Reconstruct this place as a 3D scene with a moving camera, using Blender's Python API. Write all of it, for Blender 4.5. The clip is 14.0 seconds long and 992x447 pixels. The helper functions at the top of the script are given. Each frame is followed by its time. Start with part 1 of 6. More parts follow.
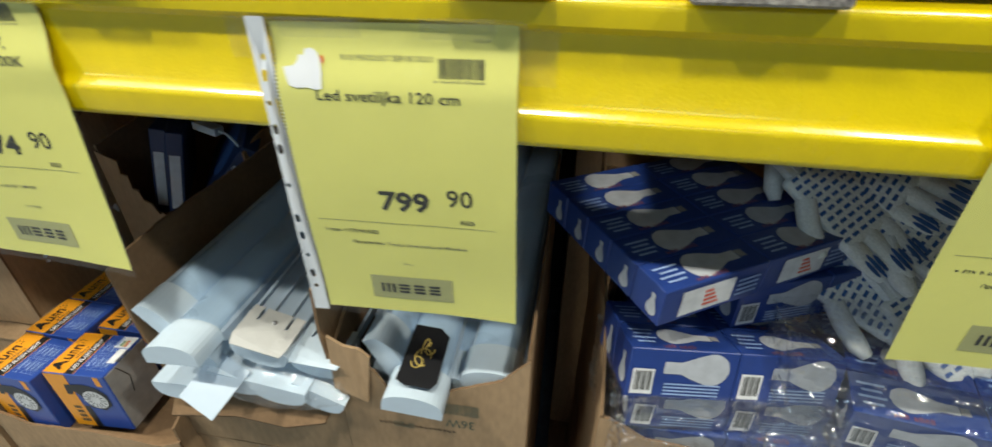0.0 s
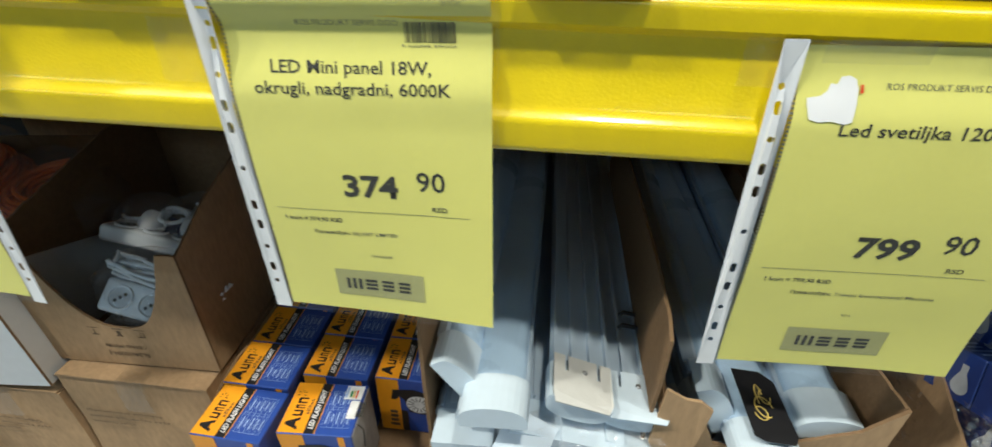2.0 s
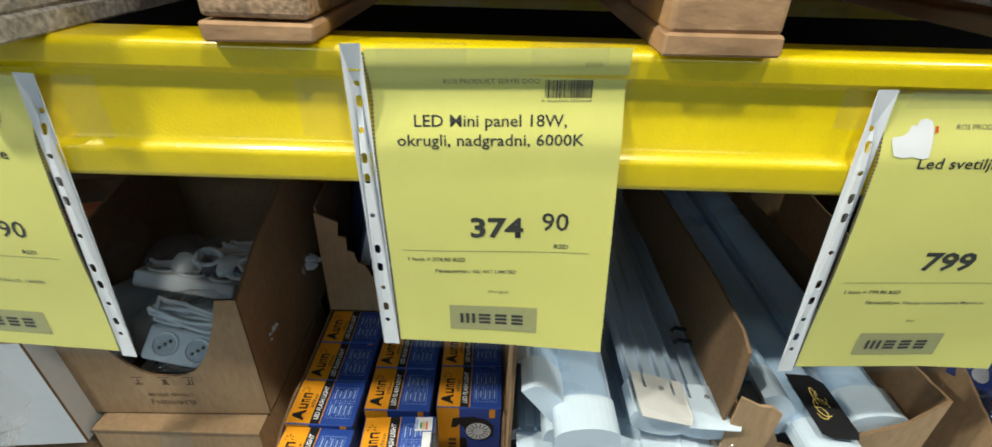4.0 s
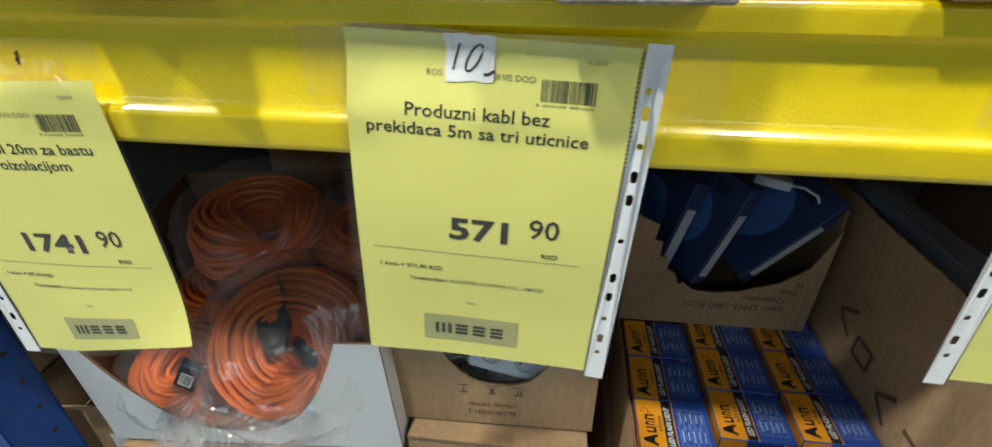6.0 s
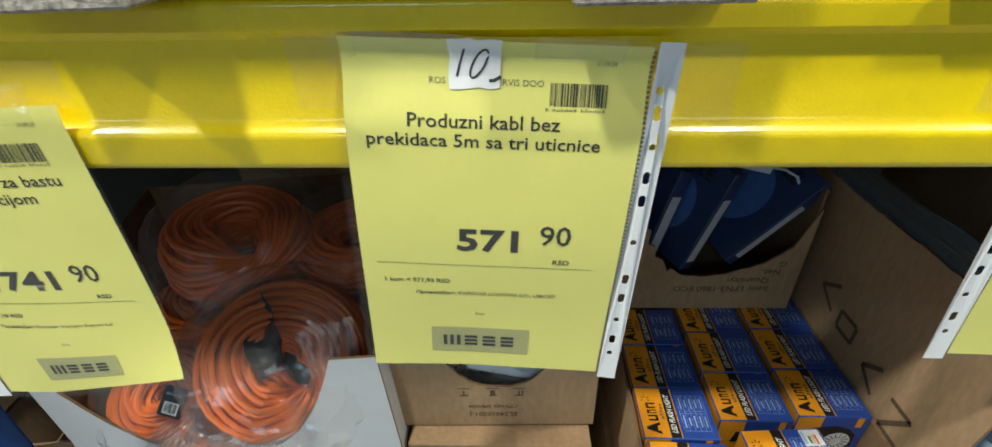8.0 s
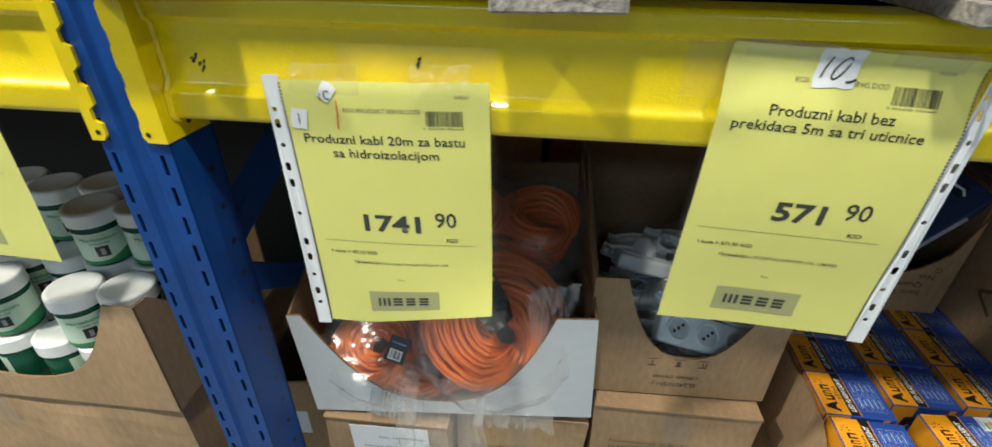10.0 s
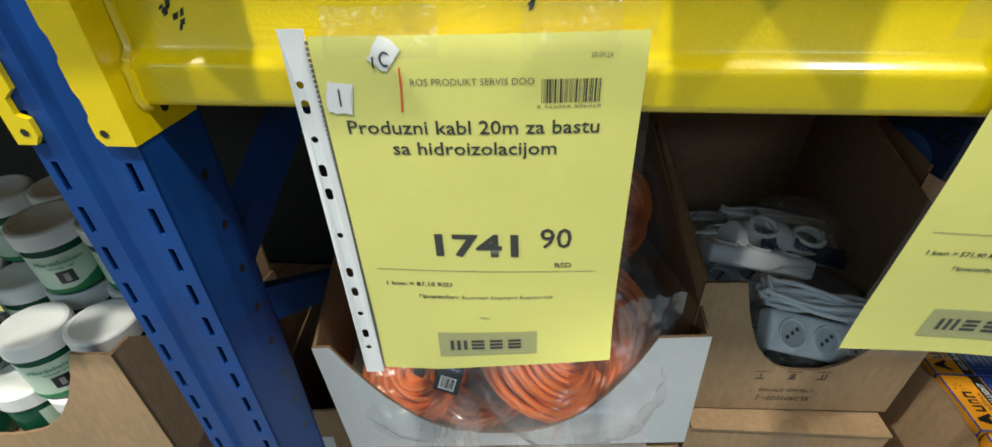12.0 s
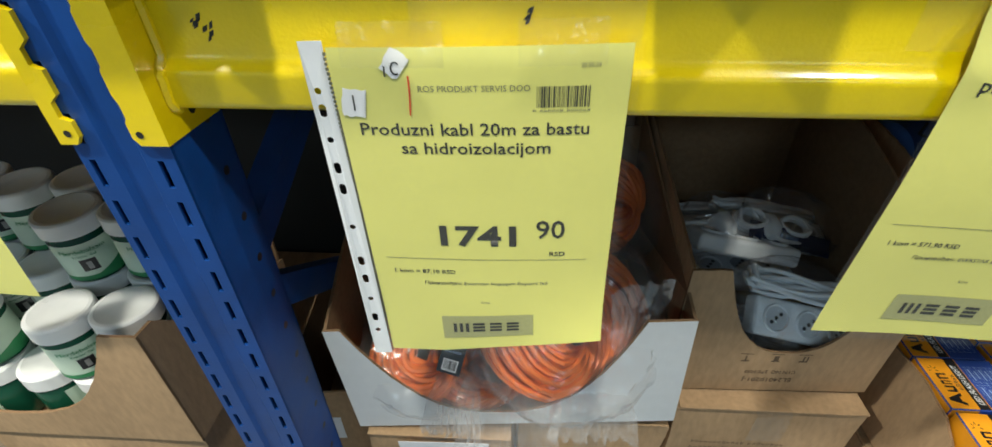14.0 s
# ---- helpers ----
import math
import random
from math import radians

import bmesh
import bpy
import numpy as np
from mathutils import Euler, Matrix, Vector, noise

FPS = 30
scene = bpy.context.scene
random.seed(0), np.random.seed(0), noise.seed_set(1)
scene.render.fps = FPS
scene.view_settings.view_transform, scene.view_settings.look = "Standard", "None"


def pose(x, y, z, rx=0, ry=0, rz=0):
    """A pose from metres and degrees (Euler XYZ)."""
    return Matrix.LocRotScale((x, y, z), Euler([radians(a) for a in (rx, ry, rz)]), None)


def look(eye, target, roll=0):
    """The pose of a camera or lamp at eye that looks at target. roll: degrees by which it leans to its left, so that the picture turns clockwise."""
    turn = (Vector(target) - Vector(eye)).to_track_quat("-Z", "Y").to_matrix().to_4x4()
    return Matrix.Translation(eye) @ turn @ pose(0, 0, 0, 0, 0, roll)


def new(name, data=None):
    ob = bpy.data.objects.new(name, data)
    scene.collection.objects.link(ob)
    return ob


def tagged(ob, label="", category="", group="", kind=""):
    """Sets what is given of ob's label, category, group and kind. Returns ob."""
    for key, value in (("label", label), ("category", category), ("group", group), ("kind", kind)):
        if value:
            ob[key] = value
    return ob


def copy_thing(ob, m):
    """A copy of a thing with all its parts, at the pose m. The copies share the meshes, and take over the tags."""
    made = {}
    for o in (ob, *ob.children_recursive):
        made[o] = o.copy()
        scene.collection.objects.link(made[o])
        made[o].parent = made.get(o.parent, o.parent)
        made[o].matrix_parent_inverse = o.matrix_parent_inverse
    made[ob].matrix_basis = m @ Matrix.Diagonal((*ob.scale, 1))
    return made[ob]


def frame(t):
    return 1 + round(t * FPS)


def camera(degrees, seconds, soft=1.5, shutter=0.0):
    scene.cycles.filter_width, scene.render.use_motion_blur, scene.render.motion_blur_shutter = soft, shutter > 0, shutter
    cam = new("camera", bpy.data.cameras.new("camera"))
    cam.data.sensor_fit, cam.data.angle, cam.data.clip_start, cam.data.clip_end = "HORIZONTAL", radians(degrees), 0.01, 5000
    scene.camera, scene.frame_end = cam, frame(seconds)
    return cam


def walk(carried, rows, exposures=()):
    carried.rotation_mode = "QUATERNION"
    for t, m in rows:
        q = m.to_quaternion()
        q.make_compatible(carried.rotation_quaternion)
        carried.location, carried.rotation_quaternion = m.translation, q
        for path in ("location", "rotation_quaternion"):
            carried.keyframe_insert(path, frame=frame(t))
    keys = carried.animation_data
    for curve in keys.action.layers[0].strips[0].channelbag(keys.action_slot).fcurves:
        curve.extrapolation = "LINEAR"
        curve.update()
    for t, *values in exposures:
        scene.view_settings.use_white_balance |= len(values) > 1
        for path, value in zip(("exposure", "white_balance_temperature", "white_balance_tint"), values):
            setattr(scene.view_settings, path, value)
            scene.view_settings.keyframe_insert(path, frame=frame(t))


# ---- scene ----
cam = camera(88.6, 14.0, shutter=0.5)
PATH = [
    (0, (0.288, 0.203, 1.535), (0.019, 1.861, 0.45), 0.6),
    (0.5, (0.181, 0.167, 1.542), (-0.007, 1.874, 0.517), 2.4),
    (1, (0.081, 0.212, 1.525), (-0.04, 1.933, 0.515), 2.5),
    (1.5, (-0.075, 0.231, 1.523), (-0.217, 1.917, 0.457), 1.2),
    (2, (-0.145, 0.224, 1.529), (-0.312, 1.896, 0.443), 1.3),
    (2.2, (-0.171, 0.214, 1.539), (-0.325, 1.886, 0.453), 1.3),
    (4.3, (-0.317, 0.184, 1.567), (-0.309, 1.906, 0.551), 1.7),
    (4.5, (-0.342, 0.169, 1.572), (-0.343, 1.893, 0.558), 1.6),
    (5, (-0.481, 0.105, 1.562), (-0.619, 1.828, 0.555), 3.6),
    (5.5, (-0.646, 0.178, 1.543), (-0.861, 1.895, 0.54), 2.0),
    (6, (-0.743, 0.245, 1.518), (-0.938, 1.941, 0.476), 0.2),
    (6.5, (-0.771, 0.251, 1.529), (-0.889, 1.932, 0.452), -1.3),
    (7, (-0.772, 0.263, 1.527), (-0.828, 1.938, 0.434), -0.9),
    (7.2, (-0.77, 0.265, 1.528), (-0.813, 1.937, 0.431), -0.8),
    (9.3, (-0.912, 0.215, 1.519), (-1.074, 1.91, 0.469), 0.3),
    (9.5, (-0.962, 0.196, 1.532), (-1.127, 1.876, 0.46), 1.0),
    (9.9, (-1.038, 0.149, 1.54), (-1.2, 1.849, 0.5), 1.1),
    (10, (-1.049, 0.142, 1.542), (-1.208, 1.834, 0.488), 1.1),
    (10.5, (-1.129, 0.192, 1.519), (-1.255, 1.889, 0.468), 1.6),
    (11, (-1.164, 0.259, 1.502), (-1.293, 1.932, 0.413), 0.8),
    (11.5, (-1.18, 0.284, 1.487), (-1.292, 1.925, 0.349), 0.3),
    (12, (-1.171, 0.298, 1.487), (-1.272, 1.914, 0.313), -0.6),
    (12.5, (-1.175, 0.291, 1.493), (-1.263, 1.895, 0.302), -0.4),
    (13, (-1.176, 0.273, 1.504), (-1.269, 1.876, 0.312), -0.3),
    (13.5, (-1.171, 0.271, 1.505), (-1.264, 1.868, 0.305), -0.2),
    (14, (-1.169, 0.272, 1.51), (-1.269, 1.861, 0.299), -0.6),
]
walk(cam, [(t, look(eye, target, roll)) for t, eye, target, roll in PATH])

# ---------------------------------------------------------------- world and lamps
world = bpy.data.worlds.new("world")
scene.world = world
world.use_nodes = True
world.node_tree.nodes["Background"].inputs[0].default_value = (0.75, 0.85, 1.0, 1)
world.node_tree.nodes["Background"].inputs[1].default_value = 0.02

LAMPS = [(-4.35, -0.07, 3.25, 41.0), (-2.85, -0.07, 3.25, 60.0), (-1.35, -0.07, 3.25, 37.0), (0.15, -0.07, 3.25, 25.0), (1.65, -0.07, 3.25, 31.0)]
for lx, ly, lz, watts in LAMPS:
    data = bpy.data.lights.new("lamp_light", "AREA")
    data.shape, data.size, data.energy = "DISK", 0.13, watts
    data.color = (1.0, 0.985, 0.86)
    ob = new("lamp_light", data)
    ob.matrix_world = pose(lx, ly, lz - 0.02)
# added bluish fill, unseen: tube-shaped lamps across the aisle brighten the shelf contents
FILL_LAMPS = [(-4.6, -3.0, 3.2, 15.0), (-1.9, -3.0, 3.2, 15.0), (1.1, -3.0, 3.2, 11.0)]
for lx, ly, lz, watts in FILL_LAMPS:
    data = bpy.data.lights.new("fill_light", "AREA")
    data.shape, data.size, data.size_y, data.energy = "RECTANGLE", 1.5, 0.3, watts
    data.color = (0.60, 0.84, 1.0)
    ob = new("fill_light", data)
    ob.matrix_world = pose(lx, ly, lz - 0.02, 35)


# ---------------------------------------------------------------- materials
def socket(node, names):
    for n in names:
        if n in node.inputs:
            return node.inputs[n]


def material(name, base, rough=0.6, metal=0.0, grain=0.12, scale=60.0, stain=0.12, stain_scale=4.0, bump=0.15, bump_scale=250.0,
             spec=0.5, coat=0.0, per_piece=0.0, stretch=(1, 1, 1), transmission=0.0, sub=0.0):
    """Base colour with fine grain, broad stains, a relief and a roughness that varies."""
    m = bpy.data.materials.new(name)
    m.use_nodes = True
    nt = m.node_tree
    b = nt.nodes["Principled BSDF"]
    co = nt.nodes.new("ShaderNodeTexCoord")
    mp = nt.nodes.new("ShaderNodeMapping")
    mp.inputs["Scale"].default_value = stretch
    nt.links.new(co.outputs["Object"], mp.inputs["Vector"])

    def noise_node(s, detail=4.0):
        n = nt.nodes.new("ShaderNodeTexNoise")
        n.inputs["Scale"].default_value, n.inputs["Detail"].default_value = s, detail
        nt.links.new(mp.outputs["Vector"], n.inputs["Vector"])
        return n

    def scaled(src, low, high):
        r = nt.nodes.new("ShaderNodeMapRange")
        r.inputs["From Min"].default_value, r.inputs["From Max"].default_value = 0.3, 0.7
        r.inputs["To Min"].default_value, r.inputs["To Max"].default_value = low, high
        nt.links.new(src, r.inputs["Value"])
        return r.outputs["Result"]

    def times(a, c):
        x = nt.nodes.new("ShaderNodeMath")
        x.operation = "MULTIPLY"
        nt.links.new(a, x.inputs[0])
        nt.links.new(c, x.inputs[1])
        return x.outputs[0]

    fine, broad = noise_node(scale), noise_node(stain_scale, 6.0)
    value = times(scaled(fine.outputs["Fac"], 1 - grain, 1 + grain), scaled(broad.outputs["Fac"], 1 - stain, 1 + stain * 0.6))
    if per_piece:
        info = nt.nodes.new("ShaderNodeObjectInfo")
        r = nt.nodes.new("ShaderNodeMapRange")
        r.inputs["To Min"].default_value, r.inputs["To Max"].default_value = 1 - per_piece, 1 + per_piece
        nt.links.new(info.outputs["Random"], r.inputs["Value"])
        value = times(value, r.outputs["Result"])
    hsv = nt.nodes.new("ShaderNodeHueSaturation")
    hsv.inputs["Color"].default_value = (*base, 1)
    nt.links.new(value, hsv.inputs["Value"])
    nt.links.new(hsv.outputs["Color"], b.inputs["Base Color"])
    nt.links.new(scaled(broad.outputs["Fac"], max(0.02, rough - 0.08), min(1.0, rough + 0.08)), b.inputs["Roughness"])
    b.inputs["Metallic"].default_value = metal
    b.inputs["Specular IOR Level"].default_value = spec
    b.inputs["Coat Weight"].default_value = coat
    b.inputs["Coat Roughness"].default_value = 0.15
    b.inputs["Transmission Weight"].default_value = transmission
    if sub:
        b.inputs["Subsurface Weight"].default_value = sub
        b.inputs["Subsurface Radius"].default_value = (0.01, 0.01, 0.01)
    if bump:
        rel = noise_node(bump_scale, 3.0)
        bp = nt.nodes.new("ShaderNodeBump")
        bp.inputs["Strength"].default_value, bp.inputs["Distance"].default_value = bump, 0.002
        nt.links.new(rel.outputs["Fac"], bp.inputs["Height"])
        nt.links.new(bp.outputs["Normal"], b.inputs["Normal"])
    return m


def film_material(name, gloss, tint=(1, 1, 1), rough=0.08, bump=0.6, bump_scale=30.0, haze=0.0):
    """Thin clear plastic: lets light through, with a sharp sheen on its creases."""
    m = bpy.data.materials.new(name)
    m.use_nodes = True
    nt = m.node_tree
    nt.nodes.remove(nt.nodes["Principled BSDF"])
    out = nt.nodes["Material Output"]
    tr, gl, df = nt.nodes.new("ShaderNodeBsdfTransparent"), nt.nodes.new("ShaderNodeBsdfGlossy"), nt.nodes.new("ShaderNodeBsdfDiffuse")
    tr.inputs["Color"].default_value = (*tint, 1)
    gl.inputs["Roughness"].default_value = rough
    df.inputs["Color"].default_value = (0.8, 0.80, 0.81, 1)
    co, nz, bp = nt.nodes.new("ShaderNodeTexCoord"), nt.nodes.new("ShaderNodeTexNoise"), nt.nodes.new("ShaderNodeBump")
    nz.inputs["Scale"].default_value, nz.inputs["Detail"].default_value = bump_scale, 3.0
    bp.inputs["Strength"].default_value, bp.inputs["Distance"].default_value = bump, 0.02
    nt.links.new(co.outputs["Object"], nz.inputs["Vector"])
    nt.links.new(nz.outputs["Fac"], bp.inputs["Height"])
    nt.links.new(bp.outputs["Normal"], gl.inputs["Normal"])
    fr = nt.nodes.new("ShaderNodeLayerWeight")
    fr.inputs["Blend"].default_value = 0.12
    nt.links.new(bp.outputs["Normal"], fr.inputs["Normal"])
    ad = nt.nodes.new("ShaderNodeMath")
    ad.operation, ad.use_clamp = "MULTIPLY_ADD", True
    ad.inputs[1].default_value, ad.inputs[2].default_value = 0.35, 0.03 + gloss
    nt.links.new(fr.outputs["Facing"], ad.inputs[0])
    m1, m2 = nt.nodes.new("ShaderNodeMixShader"), nt.nodes.new("ShaderNodeMixShader")
    m1.inputs[0].default_value = haze
    nt.links.new(tr.outputs[0], m1.inputs[1])
    nt.links.new(df.outputs[0], m1.inputs[2])
    nt.links.new(ad.outputs[0], m2.inputs[0])
    nt.links.new(m1.outputs[0], m2.inputs[1])
    nt.links.new(gl.outputs[0], m2.inputs[2])
    nt.links.new(m2.outputs[0], out.inputs["Surface"])
    return m


YELLOW = material("yellow_paint", (0.83, 0.62, 0.0), 0.3, grain=0.03, stain=0.06, bump=0.17, bump_scale=340, coat=0.7)
BLUE = material("blue_paint", (0.004, 0.055, 0.25), 0.45, spec=0.35, grain=0.06, stain=0.2, stain_scale=14, bump=0.1, bump_scale=300)
KRAFT = material("kraft_board", (0.44, 0.29, 0.165), 0.85, grain=0.10, scale=130, stain=0.17, stain_scale=7, bump=0.25, bump_scale=160, spec=0.2, stretch=(1, 1, 0.35))
# board inside boxes: kraft with the shade of the interior put into its colour
KRAFT_IN_SHADED = material("kraft_inside_shaded", (0.25, 0.155, 0.085), 0.9, grain=0.08, scale=130, stain=0.12, bump=0.25, bump_scale=160, spec=0.2)
WHITE_CARD = material("white_board", (0.74, 0.76, 0.78), 0.55, grain=0.02, stain=0.06, bump=0.1)
PAPER = material("yellow_paper", (0.745, 0.72, 0.205), 0.7, grain=0.02, scale=300, stain=0.03, stain_scale=12, bump=0.12, bump_scale=35, spec=0.3)
WHITE_PAPER = material("white_paper", (0.82, 0.83, 0.86), 0.6, grain=0.02, stain=0.04, bump=0.1)
INK = material("black_ink", (0.035, 0.035, 0.03), 0.6, grain=0.1, stain=0.1, bump=0)
INK_SOFT = material("grey_ink", (0.16, 0.16, 0.10), 0.6, grain=0.1, stain=0.1, bump=0)
PATCH = material("grey_print", (0.40, 0.395, 0.17), 0.65, grain=0.08, scale=400, stain=0.06, bump=0)
RED_INK = material("red_ink", (0.75, 0.09, 0.02), 0.6, bump=0)
STRIP = material("white_plastic_strip", (0.78, 0.80, 0.83), 0.35, grain=0.02, stain=0.04, bump=0.1)
FILM = film_material("clear_sleeve", 0.005, rough=0.12, bump=0.12, bump_scale=16)
TAPE = film_material("clear_tape", 0.03, rough=0.18, bump=0.22, bump_scale=45, tint=(0.97, 0.965, 0.94), haze=0.02)
BAG = film_material("clear_bag", 0.028, rough=0.18, bump=0.45, bump_scale=16, haze=0.075)
BAG_END = film_material("crumpled_bag", 0.12, rough=0.11, bump=0.6, bump_scale=22, haze=0.16)
STRIP_BAG = film_material("thin_clear_bag", 0.05, rough=0.12, bump=0.8, bump_scale=30, haze=0.03)
WRAP = film_material("stretch_wrap", 0.16, rough=0.13, bump=0.32, bump_scale=42, haze=0.02)
ORANGE_CABLE = material("orange_cable", (0.95, 0.21, 0.03), 0.4, grain=0.04, stain=0.08, bump=0.05)
# socket plastic greyed to carry the shade of a recess
SOCKET_SHADE = material("shaded_socket_plastic", (0.58, 0.62, 0.66), 0.5, grain=0.02, stain=0.05, bump=0.05)
STRIP_WHITE = material("white_socket_plastic", (0.84, 0.88, 0.92), 0.35, grain=0.02, stain=0.05, bump=0.05)
WHITE_PLASTIC = material("white_plastic", (0.63, 0.74, 0.84), 0.35, grain=0.02, stain=0.05, bump=0.05)
DIFFUSER = material("milky_diffuser", (0.47, 0.64, 0.83), 0.3, grain=0.02, stain=0.04, bump=0.03)
BATTEN_BASE = material("batten_base_enamel", (0.46, 0.56, 0.67), 0.4, grain=0.02, stain=0.05, bump=0.03)
CREAM = material("cream_cap", (0.60, 0.595, 0.57), 0.6, grain=0.03, stain=0.05)
BOX_BLUE = material("printed_blue", (0.025, 0.075, 0.36), 0.4, grain=0.05, stain=0.1, bump=0.05, coat=0.2)
BULB_PALE = material("printed_bulb_grey", (0.52, 0.54, 0.58), 0.45, bump=0)
BOX_NAVY = material("printed_navy", (0.022, 0.055, 0.25), 0.36, grain=0.05, stain=0.1, bump=0.05, coat=0.25)
BOX_ORANGE = material("printed_orange", (0.92, 0.36, 0.015), 0.4, grain=0.04, stain=0.06, bump=0.05, coat=0.2)
BOX_NAVY_DARK = material("printed_dark_navy", (0.012, 0.02, 0.07), 0.35, bump=0.03)
PACK_NAVY = material("printed_slate_navy", (0.022, 0.045, 0.13), 0.42, grain=0.05, stain=0.12, bump=0.05)
PACK_LABEL = material("printed_pale_grey", (0.62, 0.67, 0.74), 0.5, bump=0)
BOX_BLACK = material("printed_black", (0.015, 0.015, 0.017), 0.4, bump=0.03)
BOX_GREY = material("grey_board", (0.33, 0.32, 0.31), 0.8, bump=0.1)
PRINT_WHITE = material("printed_white", (0.80, 0.80, 0.80), 0.45, bump=0)
PRINT_PALE = material("printed_pale_blue", (0.35, 0.48, 0.75), 0.45, bump=0)
PRINT_BROWN = material("faded_brown_print", (0.13, 0.085, 0.05), 0.8, grain=0.25, scale=300, bump=0)
PRINT_BRICK = material("printed_brick_red", (0.30, 0.10, 0.12), 0.45, bump=0)
PRINT_RED = material("printed_red", (0.8, 0.12, 0.05), 0.45, bump=0)
GOLD = material("gold_print", (0.75, 0.55, 0.15), 0.4, bump=0)
WOOD = material("pallet_wood", (0.40, 0.24, 0.13), 0.85, grain=0.25, scale=26, stain=0.25, stain_scale=5, bump=0.6, bump_scale=60, stretch=(1, 0.25, 1.6), spec=0.2, per_piece=0.15)
CHIP = material("pressed_chip_block", (0.36, 0.24, 0.15), 0.95, grain=0.45, scale=190, stain=0.2, stain_scale=30, bump=1.0, bump_scale=150, spec=0.15, per_piece=0.1)
CHIP_GREY = material("weathered_chip_block", (0.33, 0.30, 0.27), 0.95, grain=0.4, scale=190, stain=0.2, stain_scale=30, bump=1.0, bump_scale=150, spec=0.15)
JAR_GREEN = material("dark_green_plastic", (0.008, 0.075, 0.04), 0.25, grain=0.03, stain=0.1, bump=0.02)
JAR_LABEL = material("pale_green_label", (0.60, 0.74, 0.60), 0.45, grain=0.03, stain=0.08, bump=0.02)
LABEL_GREEN = material("green_label_band", (0.03, 0.25, 0.09), 0.45, bump=0.02)
LID = material("white_lid", (0.86, 0.86, 0.85), 0.4, grain=0.02, stain=0.04, bump=0.05)
CONCRETE = material("concrete_floor", (0.30, 0.33, 0.36), 0.5, grain=0.15, stain=0.25, stain_scale=1.2)
# pale blue so that the unseen walls bounce cool fill onto the shelf
WALL = material("pale_blue_bounce_paint", (0.42, 0.52, 0.62), 0.8, grain=0.04, stain=0.1, stain_scale=0.8)
# near black: the darkness deep behind the rack is put into this colour
WALL_SHADE = material("near_black_wall_shade", (0.024, 0.021, 0.018), 0.85, grain=0.04, stain=0.1, stain_scale=0.8)
CEIL = material("ceiling_panel", (0.34, 0.37, 0.40), 0.8, grain=0.04, stain=0.1, stain_scale=0.8)
GALV = material("galvanised_steel", (0.45, 0.46, 0.47), 0.4, metal=0.8, grain=0.1, stain=0.2)
COTTON = material("white_cotton", (0.86, 0.88, 0.88), 0.95, grain=0.08, scale=300, stain=0.08, bump=0.5, bump_scale=400, spec=0.1)
DOT_BLUE = material("blue_rubber", (0.06, 0.15, 0.42), 0.5, bump=0.05)


# ---------------------------------------------------------------- mesh helpers
def part(name, bm, mat, parent=None, label="", smooth=False):
    """Links a bmesh as one mesh object under a thing or part."""
    me = bpy.data.meshes.new(name)
    bmesh.ops.recalc_face_normals(bm, faces=bm.faces)
    bm.to_mesh(me)
    bm.free()
    for mm in (mat if isinstance(mat, (list, tuple)) else (mat,)):
        me.materials.append(mm)
    if smooth:
        for p in me.polygons:
            p.use_smooth = True
        me.set_sharp_from_angle(angle=radians(38))
    ob = new(name, me)
    if parent:
        ob.parent = parent
    if label:
        ob["label"] = label
    return ob


def thing(name, m, label, category, group="", kind=""):
    e = new(name)
    e.empty_display_size = 0.05
    e.matrix_world = m
    return tagged(e, label, category, group, kind)


def add_box(bm, x0, x1, y0, y1, z0, z1, bevel=0.0, seg=2, jitter=0.0):
    r = bmesh.ops.create_cube(bm, size=1.0, matrix=Matrix.LocRotScale(((x0 + x1) / 2, (y0 + y1) / 2, (z0 + z1) / 2), None, (x1 - x0, y1 - y0, z1 - z0)))
    vs = r["verts"]
    if jitter:
        for v in vs:
            v.co += Vector((random.uniform(-1, 1), random.uniform(-1, 1), random.uniform(-1, 1))) * jitter
    if bevel:
        es = {e for v in vs for e in v.link_edges}
        bmesh.ops.bevel(bm, geom=list(es), offset=bevel, segments=seg, affect="EDGES", profile=0.5)
    return bm


def box(x0, x1, y0, y1, z0, z1, bevel=0.0, seg=2, jitter=0.0):
    return add_box(bmesh.new(), x0, x1, y0, y1, z0, z1, bevel, seg, jitter)


def add_slab(bm, pts, off):
    """A flat outline with thickness: pts in 3D, off the way to its other side."""
    a = [bm.verts.new(p) for p in pts]
    c = [bm.verts.new(Vector(p) + Vector(off)) for p in pts]
    bm.faces.new(a)
    bm.faces.new(c[::-1])
    n = len(pts)
    for i in range(n):
        j = (i + 1) % n
        bm.faces.new((a[j], a[i], c[i], c[j]))
    return bm


def slab(pts, off):
    return add_slab(bmesh.new(), pts, off)


def add_tube(bm, pts, r, n=6, cap=True):
    """A round bar swept along points."""
    pts = [Vector(p) for p in pts]
    rings, side = [], None
    for i, p in enumerate(pts):
        way = (pts[min(i + 1, len(pts) - 1)] - pts[max(i - 1, 0)]).normalized()
        if side is None:
            side = way.orthogonal().normalized()
        side = (side - way * side.dot(way)).normalized()
        up = way.cross(side)
        rr = r[i] if isinstance(r, (list, tuple)) else r
        rings.append([bm.verts.new(p + (side * math.cos(k * math.tau / n) + up * math.sin(k * math.tau / n)) * rr) for k in range(n)])
    for a, c in zip(rings, rings[1:]):
        for k in range(n):
            bm.faces.new((a[k], a[(k + 1) % n], c[(k + 1) % n], c[k]))
    if cap:
        bm.faces.new(rings[0][::-1])
        bm.faces.new(rings[-1])
    return bm


def tube(pts, r, n=6):
    return add_tube(bmesh.new(), pts, r, n)


